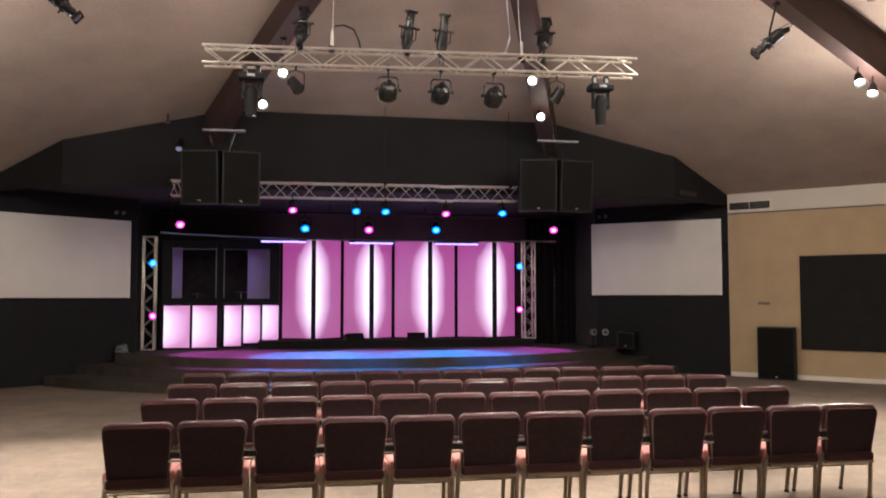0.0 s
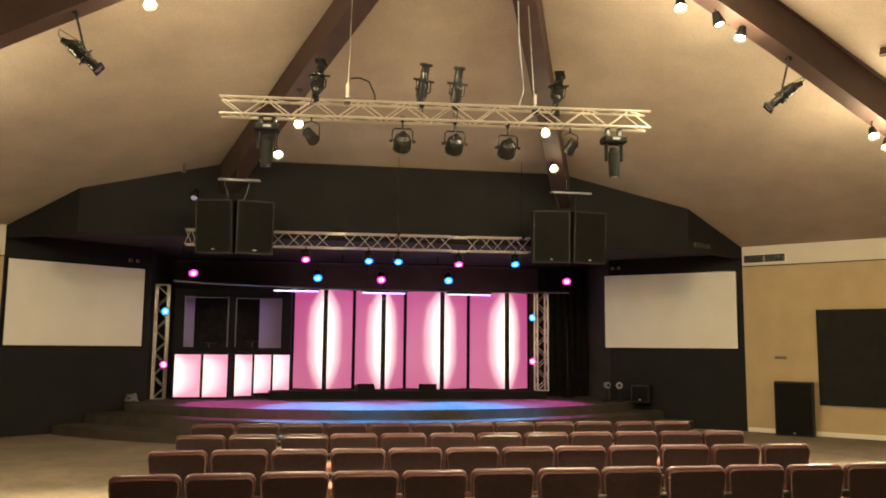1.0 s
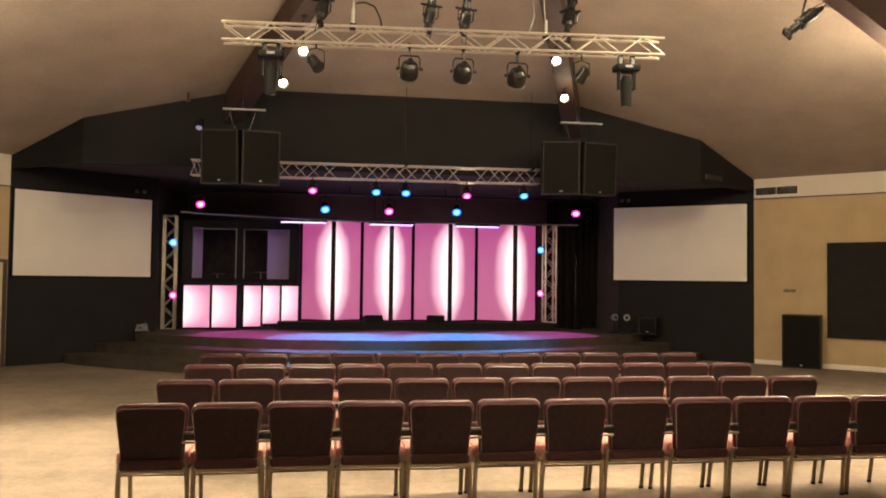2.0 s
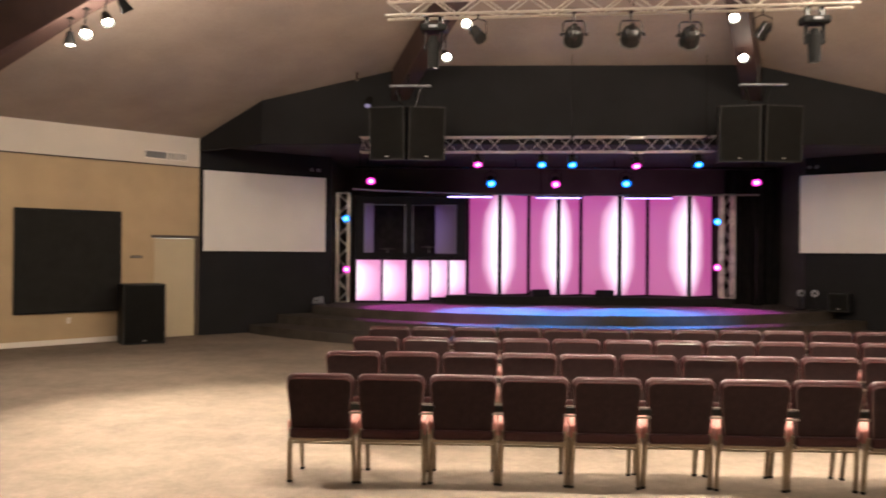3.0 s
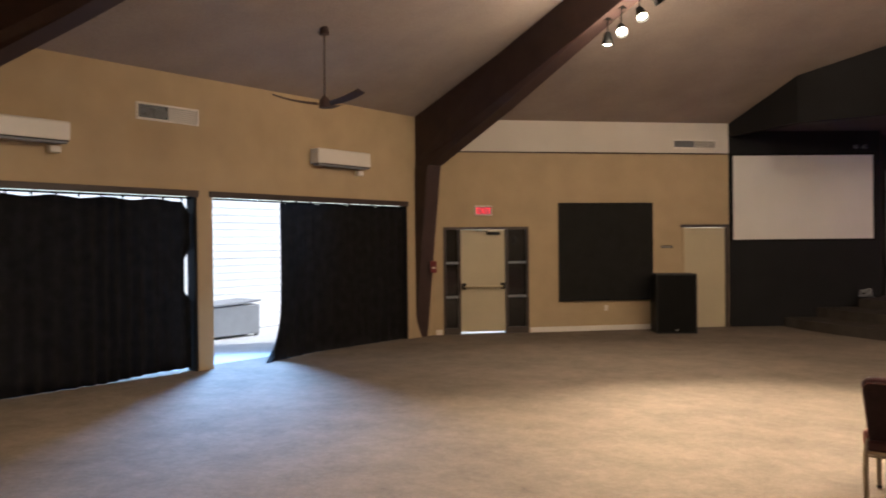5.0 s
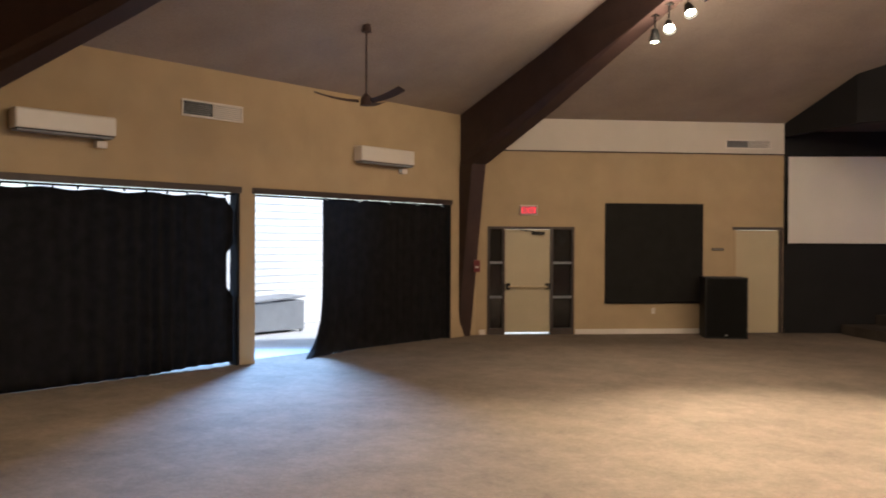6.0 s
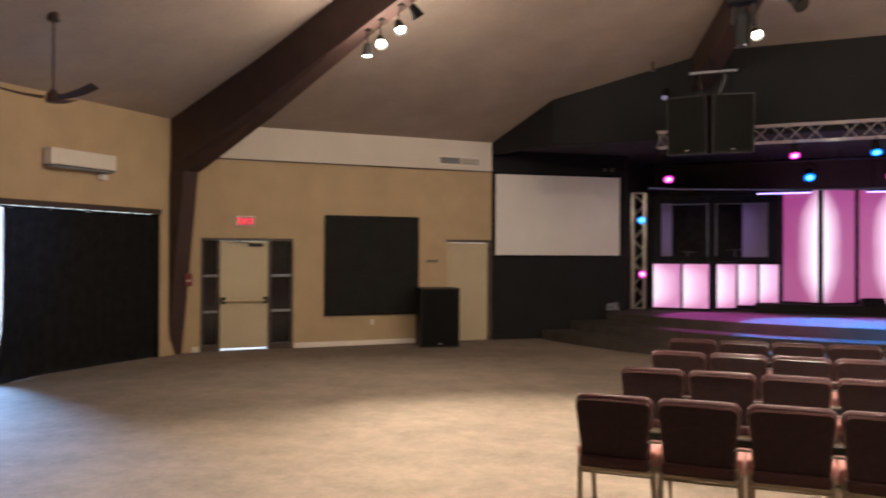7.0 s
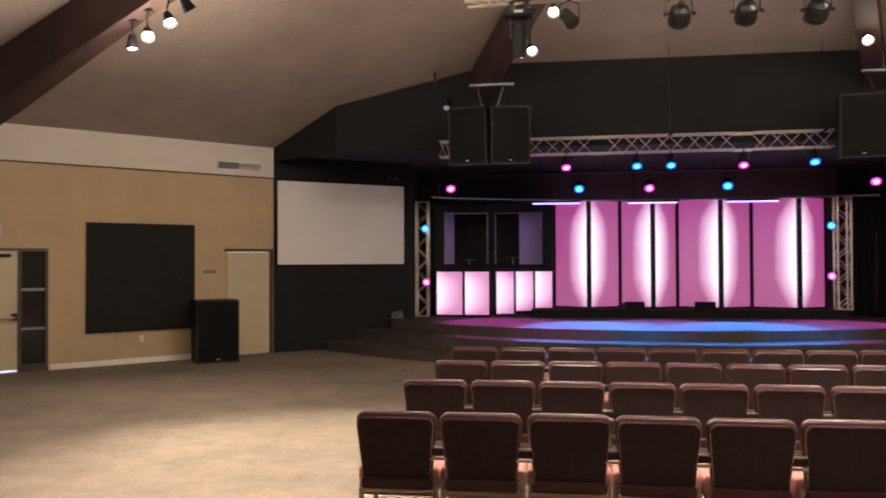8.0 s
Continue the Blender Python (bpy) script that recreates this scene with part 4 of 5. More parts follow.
def ellipsoidal(p, aim, stem, label="long black profile spotlight"):
    """A profile spot: p is its pivot, aim the way its barrel points, stem where its clamp ends."""
    p, aim, stem = Vector(p), Vector(aim).normalized(), Vector(stem)
    reach = stem - p
    side = aim.cross(reach).normalized() if aim.cross(reach).length > 0.15 * reach.length else Vector((1, 0, 0))
    side = (side - aim * side.dot(aim)).normalized()
    up = aim.cross(side)
    q = Matrix(((side.x, up.x, aim.x, 0), (side.y, up.y, aim.y, 0), (side.z, up.z, aim.z, 0), (0, 0, 0, 1)))
    ob = thing("profile_spotlight", Matrix.Translation(p), label, "stage light", "truss lanterns")

    def piece(name, bm, mat, lab=""):
        bmesh.ops.transform(bm, matrix=q @ Matrix.Diagonal((1.0, 1.0, 1.2, 1)), verts=bm.verts)
        part(name, bm, mat, ob, lab)

    outline = [(-0.20, 0.055), (-0.16, 0.074)]
    for k in range(4):
        z = -0.155 + k * 0.034
        outline += [(z, 0.073), (z + 0.001, 0.083), (z + 0.012, 0.083), (z + 0.013, 0.072)]
    bm = turned(B(), outline + [(-0.03, 0.07), (0.0, 0.06)])
    piece("reflector_housing", bm, BLACKMETAL)
    bm = rod(B(), (0, 0.035, -0.27), (0, 0.01, -0.19), 0.036, 0.05, 12)
    piece("lamp_cap", bm, BLACKMETAL)
    piece("shutter_collar", box(B(), -0.072, 0.072, -0.072, 0.072, 0.0, 0.035, 0.012), BLACKMETAL)
    for a in range(4):
        bm = box(B(), -0.012, 0.012, 0.07, 0.115, 0.012, 0.02)
        bmesh.ops.transform(bm, matrix=pose(0, 0, 0, 0, 0, a * 90 + 20), verts=bm.verts)
        piece("shutter_handle", bm, BLACKMETAL)
    bm = turned(B(), [(0.035, 0.058), (0.10, 0.052), (0.101, 0.061), (0.114, 0.061), (0.115, 0.052), (0.19, 0.056)])
    piece("lens_tube", bm, BLACKMETAL)
    bm = B()
    for x0, x1, y0, y1 in ((-0.07, 0.07, 0.055, 0.07), (-0.07, 0.07, -0.07, -0.055), (-0.07, -0.055, -0.055, 0.055), (0.055, 0.07, -0.055, 0.055)):
        box(bm, x0, x1, y0, y1, 0.175, 0.205)
    piece("gel_frame", bm, BLACKMETAL)
    piece("lens", rod(B(), (0, 0, 0.186), (0, 0, 0.194), 0.05, n=16), STEEL, "pale glass lens")
    way = reach.normalized()
    w = 0.10
    foot = way * min(0.17, reach.length * 0.7)
    mid = aim * 0.02
    part("yoke", tube(B(), [mid + side * w, mid + side * w + foot * 0.85, mid + side * w * 0.75 + foot, mid - side * w * 0.75 + foot, mid - side * w + foot * 0.85, mid - side * w], 0.011, 6), BLACKMETAL, ob)
    for sx in (-1, 1):
        part("knob", rod(B(), mid + side * sx * 0.07, mid + side * sx * (w + 0.045), 0.017), BLACKMETAL, ob)
    part("stem", tube(B(), [mid + foot, foot * 0.3 + reach * 0.7, reach], 0.015, 8), BLACKMETAL, ob)
    part("hook", box(B(), reach.x - 0.03, reach.x + 0.03, reach.y - 0.04, reach.y + 0.04, reach.z - 0.05, reach.z + 0.02, 0.006), BLACKMETAL, ob)
    tail = q @ Vector((0, 0.035, -0.32))
    part("lead", tube(B(), [tail, tail - aim * 0.05 + way * 0.04, tail + way * 0.12 + side * 0.05, mid + foot + side * 0.03], 0.006, 6), BLACKMETAL, ob)
    return ob


for x, z in ((1.26, 4.53), (1.97, 4.53), (2.70, 4.51)):
    fresnel((x, 10.17, z), 4.83)
for x, z, aim in ((1.535, 5.36, (0.10, -0.25, 0.85)), (2.0, 5.34, (0.06, -0.25, 0.85)), (3.42, 5.40, (0.2, 0.3, 0.8)), (0.14, 5.34, (0.12, 0.2, 0.9))):
    ellipsoidal((x, 10.17, z), aim, (x - 0.02, 10.17, 5.05), "long black profile spotlight standing on the truss")
ellipsoidal((-2.62, 9.51, 5.20), (0.74, -0.06, -0.65), (-2.76, 9.56, beam_low(7.83) + 0.01), "long black profile spotlight under the roof beam")
ellipsoidal((6.33, 9.44, 5.22), (-0.72, 0.20, -0.62), (6.50, 9.50, beam_low(8.14) - 0.05), "long black profile spotlight under the roof beam")


def par_can(p, aim, lens, hang=None, label="", r=0.1):
    """A short round lamp: p is the middle, aim the way it points, hang where its bracket ends."""
    q = Vector(aim).to_track_quat("Z", "Y").to_matrix().to_4x4()
    ob = thing("par_lamp", Matrix.Translation(p), label, "stage light", "stage lamps")
    bm = rod(B(), (0, 0, -0.12), (0, 0, 0.08), r * 0.75, r, 18)
    bmesh.ops.transform(bm, matrix=q, verts=bm.verts)
    part("can", bm, BLACKMETAL, ob)
    bm = rod(B(), (0, 0, 0.08), (0, 0, 0.088), r * 0.92, r * 0.92, 18)
    bmesh.ops.transform(bm, matrix=q, verts=bm.verts)
    glass = part("lens", bm, lens, ob, "glowing lens" if lens in (BLUELED, MAGENTALED, PALELED) else "dark glass lens")
    if lens in (BLUELED, MAGENTALED):
        bm = rod(B(), (0, 0, 0.0885), (0, 0, 0.094), r * 0.55, r * 0.45, 16)
        bmesh.ops.transform(bm, matrix=q, verts=bm.verts)
        part("diode_cluster", bm, BLUECORE if lens is BLUELED else MAGENTACORE, glass)
    if hang is not None:
        h = Vector(hang) - Vector(p)
        part("bracket", tube(B(), [(-r - 0.02, 0, 0), (-r - 0.02, 0, h.z * 0.6), (0, 0, h.z * 0.75), (r + 0.02, 0, h.z * 0.6), (r + 0.02, 0, 0)], 0.008, 6), BLACKMETAL, ob)
        part("hook", tube(B(), [(0, 0, h.z * 0.74), tuple(h)], 0.012, 6), BLACKMETAL, ob)
    return ob


par_can((0.06, 10.17, 4.53), (0.45, -0.45, -0.7), DARKGLASS, (0.06, 10.17, 4.81), "small black lamp hanging below the truss", 0.085)
par_can((3.58, 10.15, 4.55), (-0.35, 0.5, -0.7), DARKGLASS, (3.58, 10.15, 4.83), "small black lamp hanging below the truss", 0.085)


def moving_head(p, top, label):
    ob = thing("moving_light", Matrix.Translation(p), label, "stage light", "truss lanterns")
    base = part("base", box(B(), -0.17, 0.17, -0.11, 0.11, -0.06, 0.04, 0.03), MATTBLACK, ob)
    for sx in (-1, 1):
        part("clamp", box(B(), sx * 0.085 - 0.03, sx * 0.085 + 0.03, -0.03, 0.03, 0.04, top - p[2], 0.006), BLACKMETAL, ob)
        part("arm", box(B(), sx * 0.105 - 0.015, sx * 0.105 + 0.015, -0.045, 0.045, -0.30, -0.06, 0.01), MATTBLACK, ob)
    bm = rod(B(), (0, 0, -0.52), (0, 0, -0.2), 0.07, 0.085, 18)
    rod(bm, (0, 0, -0.2), (0, 0, -0.11), 0.085, 0.05, 18)
    head = part("head", bm, MATTBLACK, ob)
    part("lens", rod(B(), (0, 0, -0.527), (0, 0, -0.519), 0.062, n=18), DARKGLASS, head)
    part("display", box(B(), -0.05, 0.05, -0.118, -0.108, -0.02, 0.01), GREYMETAL, base)


moving_head((4.175, 10.07, 4.67), 4.83, "black moving-head stage light below the truss")
moving_head((-0.51, 10.30, 4.66), 4.80, "black moving-head stage light below the truss")

# glowing lamps in front of and over the stage
for x, z, lens in ((0.03, 3.56, MAGENTALED), (1.23, 3.56, BLUELED), (1.80, 3.56, BLUELED), (2.99, 3.54, MAGENTALED), (4.13, 3.57, BLUELED)):
    par_can((x, TB_Y - 0.10, z - 0.05), (0.1 * (CX - x) * 0.3, -0.55, -0.75), lens, (x, TB_Y - 0.13, 3.695), "round black lamp with a glowing %s lens under the stage truss" % ("blue" if lens is BLUELED else "magenta"), 0.088)
pipe = thing("lamp_bar", pose(0, 19.25, 3.80), "black steel pipe above the stage that carries lamps", "pipe", "rigging")
part("pipe", rod(B(), (-2.9, 0, 0), (6.9, 0, 0), 0.025), BLACKMETAL, pipe)
for x in (-2.6, 0.9, 3.2, 6.6):
    part("dropper", rod(B(), (x, 0, 0), (x, 0, AL_Z - 0.3 - 3.80), 0.01), BLACKMETAL, pipe)
for x, z, lens in ((-2.53, 3.52, MAGENTALED), (0.32, 3.47, BLUELED), (1.83, 3.46, MAGENTALED), (3.47, 3.48, BLUELED), (6.46, 3.52, MAGENTALED)):
    par_can((x, 19.22, z), (0.12 * (CX - x) * 0.3, -0.68, -0.62), lens, (x, 19.25, 3.79), "round black lamp with a glowing %s lens over the stage" % ("blue" if lens is BLUELED else "magenta"), 0.112)
for x, y, z, lens, hx in ((5.68, 19.6, 2.58, BLUELED, 5.817), (5.68, 19.6, 1.50, MAGENTALED, 5.817), (-3.16, 19.5, 2.60, BLUELED, -3.127), (-3.14, 19.5, 1.38, MAGENTALED, -3.127)):
    par_can((x, y, z), (0.2 if x < 0 else -0.2, -0.9, -0.15), lens, (hx, 19.60, z + 0.02), "round black lamp with a glowing %s lens on the truss post" % ("blue" if lens is BLUELED else "magenta"), 0.09)

# curved pipe and violet light bars over the opening
ob = thing("curved_pipe", pose(0, 0, 3.19), "thin curved metal pipe across the stage opening", "pipe", "rigging")
part("pipe", tube(B(), [(-2.75, 17.9, 0.0), (-2.2, 18.25, -0.01), (-1.0, 18.85, -0.01), (0.3, 19.2, -0.02), (1.5, 19.32, -0.02), (4.0, 19.35, -0.02), (6.55, 19.3, 0.0)], 0.022), STEEL, ob)
for x, y in ((-2.6, 18.0), (1.5, 19.32), (6.4, 19.3)):
    part("dropper", rod(B(), (x, y, 0), (x, y, AL_Z - 0.3 - 3.19), 0.008), BLACKMETAL, ob)
for x0, x1 in ((-0.70, 0.37), (1.37, 2.45), (3.45, 4.56)):
    ob = thing("light_bar", pose(x0, 19.33 if x0 > 0 else 19.13, 3.09), "slim glowing violet light bar under the curved pipe", "light bar", "light bars")
    part("housing", box(B(), 0, x1 - x0, -0.03, 0.035, 0.02, 0.06, 0.006), BLACKMETAL, ob)
    part("tube", rod(B(), (0.02, -0.02, 0.008), (x1 - x0 - 0.02, -0.02, 0.008), 0.016), VIOLETBAR, ob)


# ---- flown loudspeakers ----
def cabinet(m, w, h, d, label, group, grille=True, name="loudspeaker"):
    ob = thing(name, m, label, "loudspeaker", group)
    part("cabinet", box(B(), -w / 2, w / 2, 0, d, 0, h, 0.012), BLACK, ob)
    front = part("grille", box(B(), -w / 2 + 0.03, w / 2 - 0.03, -0.012, 0.002, 0.03, h - 0.03, 0.004), GRILLE, ob)
    for q0, q1, z0, z1 in ((-w / 2 + 0.004, w / 2 - 0.004, 0.004, 0.026), (-w / 2 + 0.004, w / 2 - 0.004, h - 0.026, h - 0.004), (-w / 2 + 0.004, -w / 2 + 0.026, 0.03, h - 0.03), (w / 2 - 0.026, w / 2 - 0.004, 0.03, h - 0.03)):
        part("grille_frame", box(B(), q0, q1, -0.008, 0.004, z0, z1), RIM, ob)
    part("badge", box(B(), -0.025, 0.025, -0.017, -0.011, 0.06, 0.075), ALU, front)
    return ob


for x0, x1, z0, z1, bar0, bar1, barz in ((-1.94, -0.56, 3.46, 4.43, -1.60, -0.84, 4.85), (4.34, 5.80, 3.44, 4.45, 4.75, 5.58, 4.86)):
    mid = (x0 + x1) / 2
    w = (x1 - x0) / 2 - 0.02
    for s in (-1, 1):
        cabinet(pose(mid + s * (w / 2 + 0.025), 14.68, z0, 4, 0, s * 11), w, z1 - z0, 0.42, "black loudspeaker cabinet hung in a pair below the beam", "flown loudspeakers")
    rig = thing("speaker_rig", pose(mid, 14.9, z1), "steel bar and straps that hold two loudspeakers", "rigging", "rigging")
    part("bar", box(B(), bar0 - mid, bar1 - mid, -0.04, 0.04, barz - z1 - 0.018, barz - z1 + 0.018, 0.004), GREYMETAL, rig)
    for s in (-1, 1):
        part("strap", rod(B(), (s * 0.12, 0.0, 0.0), (s * 0.24, 0, barz - z1 - 0.02), 0.016), BLACKMETAL, rig)
        part("strap", rod(B(), (s * 0.1, 0.12, 0.0), (s * 0.2, 0.0, barz - z1 - 0.02), 0.012), BLACKMETAL, rig)
    part("hanger", rod(B(), (0, 0, barz - z1 + 0.02), (0, 0, 0.75), 0.02), BLACKMETAL, rig)

# ---- along the diagonal walls ----
def floor_speaker(x, y, turn):
    ob = cabinet(pose(x, y, 0.0, 0, 0, turn), 0.77, 1.14, 0.6, "tall black loudspeaker cabinet standing on the carpet", "floor loudspeakers", name="floor_loudspeaker")
    return ob


floor_speaker(-6.26, 15.15, 34)
floor_speaker(10.36, 15.83, -38)


def wall_thing(name, m, s, z, label, category, group=""):
    return thing(name, m @ Matrix.Translation((s, 0, z)), label, category, group)


def acoustic_panel(m, s0, s1, z0, z1):
    ob = wall_thing("acoustic_panel", m, s0, z0, "large square black fabric panel on the tan wall", "wall panel", "wall panels")
    w, h = s1 - s0, z1 - z0
    part("fabric", box(B(), 0.03, w - 0.03, -0.055, -0.001, 0.03, h - 0.03, 0.01), FELT, ob)
    for x0, x1, q0, q1 in ((0, 0.03, 0, h), (w - 0.03, w, 0, h), (0.03, w - 0.03, 0, 0.03), (0.03, w - 0.03, h - 0.03, h)):
        part("frame", box(B(), x0, x1, -0.06, -0.001, q0, q1, 0.004), BLACK, ob)


acoustic_panel(MW, 2.31, 4.27, 0.595, 2.545)
acoustic_panel(MR, 1.55, 3.95, 0.66, 2.69)


def vent(m, s0, s1, z0, z1, depth=0.034, shut=True, back=None):
    ob = wall_thing("air_vent", m, s0, z0, "long metal air grille with thin slats", "vent", "air vents")
    w, h = s1 - s0, z1 - z0
    part("backing", box(B(), 0.02, w / 2, -depth - 0.002, -depth, 0.02, h - 0.02), back or BLACKMETAL, ob)
    part("damper", box(B(), w / 2, w - 0.02, -depth - 0.003, -depth, 0.02, h - 0.02), WHITE if shut else back or BLACKMETAL, ob)
    for x0, x1, q0, q1 in ((0, 0.025, 0, h), (w - 0.025, w, 0, h), (0.025, w - 0.025, 0, 0.025), (0.025, w - 0.025, h - 0.025, h)):
        part("frame", box(B(), x0, x1, -depth - 0.022, -depth + 0.006, q0, q1, 0.003), WHITEPLASTIC, ob)
    n = 7
    me = mesh_of("slat", box(B(), 0.026, w - 0.026, -0.014, -0.004, -0.002, 0.002), STEEL)
    for i in range(n):
        put("slat", me, ob, Matrix.Translation((0, -depth + 0.0, 0.035 + (h - 0.07) * i / (n - 1))) @ pose(0, 0, 0, 35, 0, 0))
    part("mullion", box(B(), w / 2 - 0.006, w / 2 + 0.006, -depth - 0.02, -depth - 0.003, 0.026, h - 0.026), WHITEPLASTIC, ob)


vent(MW, 4.72, 5.65, 3.64, 3.82, back=GREYMETAL)
vent(MR, 0.03, 0.98, 3.76, 3.98, shut=False)
vent(ML, ls(6.15), ls(7.12), 3.46, 3.69, 0.003)

# exit door with dark side lights
d1 = wall_thing("door_1", MW, 0.0, 0.0, "closed tan exit door with dark glass side lights", "door")
d1["kind"] = "structure"
H1 = 2.08
for x0, x1 in ((0.0, 0.05), (0.29, 0.34), (1.235, 1.285), (1.65, 1.70)):
    part("frame", box(B(), x0, x1, -0.02, 0.14, 0, H1 - 0.05, 0.004), TRIM_BROWN, d1)
part("frame", box(B(), 0, 1.70, -0.022, 0.14, H1 - 0.05, H1, 0.004), TRIM_BROWN, d1)
for x0, x1 in ((0.05, 0.29), (1.285, 1.65)):
    for z in (0.0, 0.70, 1.36):
        part("glazing_bar", box(B(), x0, x1, -0.012, 0.12, z, z + (0.12 if z == 0 else 0.045), 0.003), TRIM_BROWN if z == 0 else GREYMETAL, d1)
    for z0, z1 in ((0.12, 0.70), (0.735, 1.36), (1.395, H1 - 0.05)):
        part("pane", box(B(), x0, x1, 0.05, 0.058, z0, z1), DARKGLASS, d1)
leaf = part("leaf", box(B(), 0.345, 1.23, 0.03, 0.075, 0.045, H1 - 0.055, 0.004), DOORPAINT, d1, "tan painted door leaf")
part("push_bar", tube(B(), [(0.40, -0.045, 0.92), (1.17, -0.045, 0.92)], 0.024), BRASS, leaf, "dull brass push bar")
for x in (0.40, 1.17):
    part("bar_mount", box(B(), x - 0.04, x + 0.04, -0.06, 0.03, 0.87, 0.99, 0.008), BLACKMETAL, leaf)
part("door_closer", box(B(), 0.86, 1.12, -0.04, 0.03, 1.925, 1.985, 0.01), BLACKMETAL, leaf)
part("closer_arm", tube(B(), [(0.90, -0.02, 1.99), (0.72, -0.05, 2.005), (0.62, 0.0, 2.02)], 0.01, 6), BLACKMETAL, leaf)

sign = wall_thing("exit_sign", MW, 0.62, 2.30, "small glowing red exit sign above the door", "sign")
part("housing", box(B(), 0, 0.34, -0.07, -0.002, 0, 0.19, 0.01), WHITEPLASTIC, sign)
part("face", box(B(), 0.02, 0.32, -0.074, -0.069, 0.02, 0.17), EXITBACK, sign)
cu = bpy.data.curves.new("exit_text", "FONT")
cu.body, cu.size, cu.extrude, cu.align_x = "EXIT", 0.15, 0.002, "CENTER"
tmp = new("letters_source", cu)
bpy.context.view_layer.update()
me = bpy.data.meshes.new_from_object(tmp.evaluated_get(bpy.context.evaluated_depsgraph_get()))
bpy.data.objects.remove(tmp)
me.materials.clear()
me.materials.append(EXITRED)
put("letters", me, sign, Matrix.Translation((0.17, -0.077, 0.04)) @ pose(0, 0, 0, 90, 0, 0))

# plain side door
d2 = wall_thing("door_2", MW, 4.92, 0.0, "closed tan door with a dark brown lintel", "door")
d2["kind"] = "structure"
part("frame", box(B(), 0, 0.045, -0.015, 0.14, 0, 2.04, 0.004), TAN, d2)
part("frame", box(B(), 0.945, 1.01, -0.02, 0.14, 0, 2.04, 0.004), TRIM_BROWN, d2)
part("lintel", box(B(), -0.03, 1.01, -0.025, 0.14, 2.041, 2.10, 0.004), TRIM_BROWN, d2)
leaf = part("leaf", box(B(), 0.05, 0.94, 0.01, 0.055, 0.006, 2.035, 0.004), DOORPAINT, d2)
part("handle", tube(B(), [(0.13, 0.01, 0.98), (0.13, -0.05, 0.98), (0.24, -0.05, 0.98)], 0.011), STEEL, leaf)

# switches and socket
for m, s, z in ((MW, 4.59, 1.655), (MR, 0.77, 1.65)):
    ob = wall_thing("light_switch", m, s, z, "long narrow dark switch plate with four rockers on the tan wall", "switch", "switches")
    part("plate", box(B(), -0.125, 0.125, -0.008, -0.001, -0.028, 0.028, 0.003), TRIM_BROWN, ob)
    for k in range(4):
        part("rocker", box(B(), -0.105 + 0.058 * k, -0.069 + 0.058 * k, -0.013, -0.007, -0.014, 0.014, 0.002), STEEL, ob)
ob = wall_thing("wall_socket", MW, 3.29, 0.45, "white power socket on the tan wall", "socket")
part("plate", box(B(), -0.035, 0.035, -0.008, -0.001, -0.055, 0.055, 0.003), WHITEPLASTIC, ob)
for z in (-0.022, 0.022):
    part("outlet", box(B(), -0.015, 0.015, -0.011, -0.007, z - 0.014, z + 0.014, 0.003), BAND, ob)

# ---- left wall: frames, curtains, air conditioners, fan ----
for k, (y0, y1) in enumerate(((3.55, 7.09), (7.31, 11.70))):
    ob = wall_thing("window_%d" % (k + 1), ML, ls(y0), 0.0, "wide opening with a dark brown head trim", "opening")
    ob["kind"] = "structure"
    w = y1 - y0
    part("head_trim", box(B(), -0.02, w + 0.02, -0.02, -0.001, 2.46, 2.55, 0.004), TRIM_BROWN, ob)
    part("jamb", box(B(), 0.0, 0.04, 0.002, 0.19, 0, 2.495), TRIM_BROWN if k == 0 else TAN, ob)
    part("jamb", box(B(), w - 0.04, w, 0.002, 0.19, 0, 2.495), BLACKWALL, ob)
    part("curtain_rail", rod(B(), (0.04, 0.09, 2.445), (w - 0.04, 0.09, 2.445), 0.014), BLACKMETAL, ob)


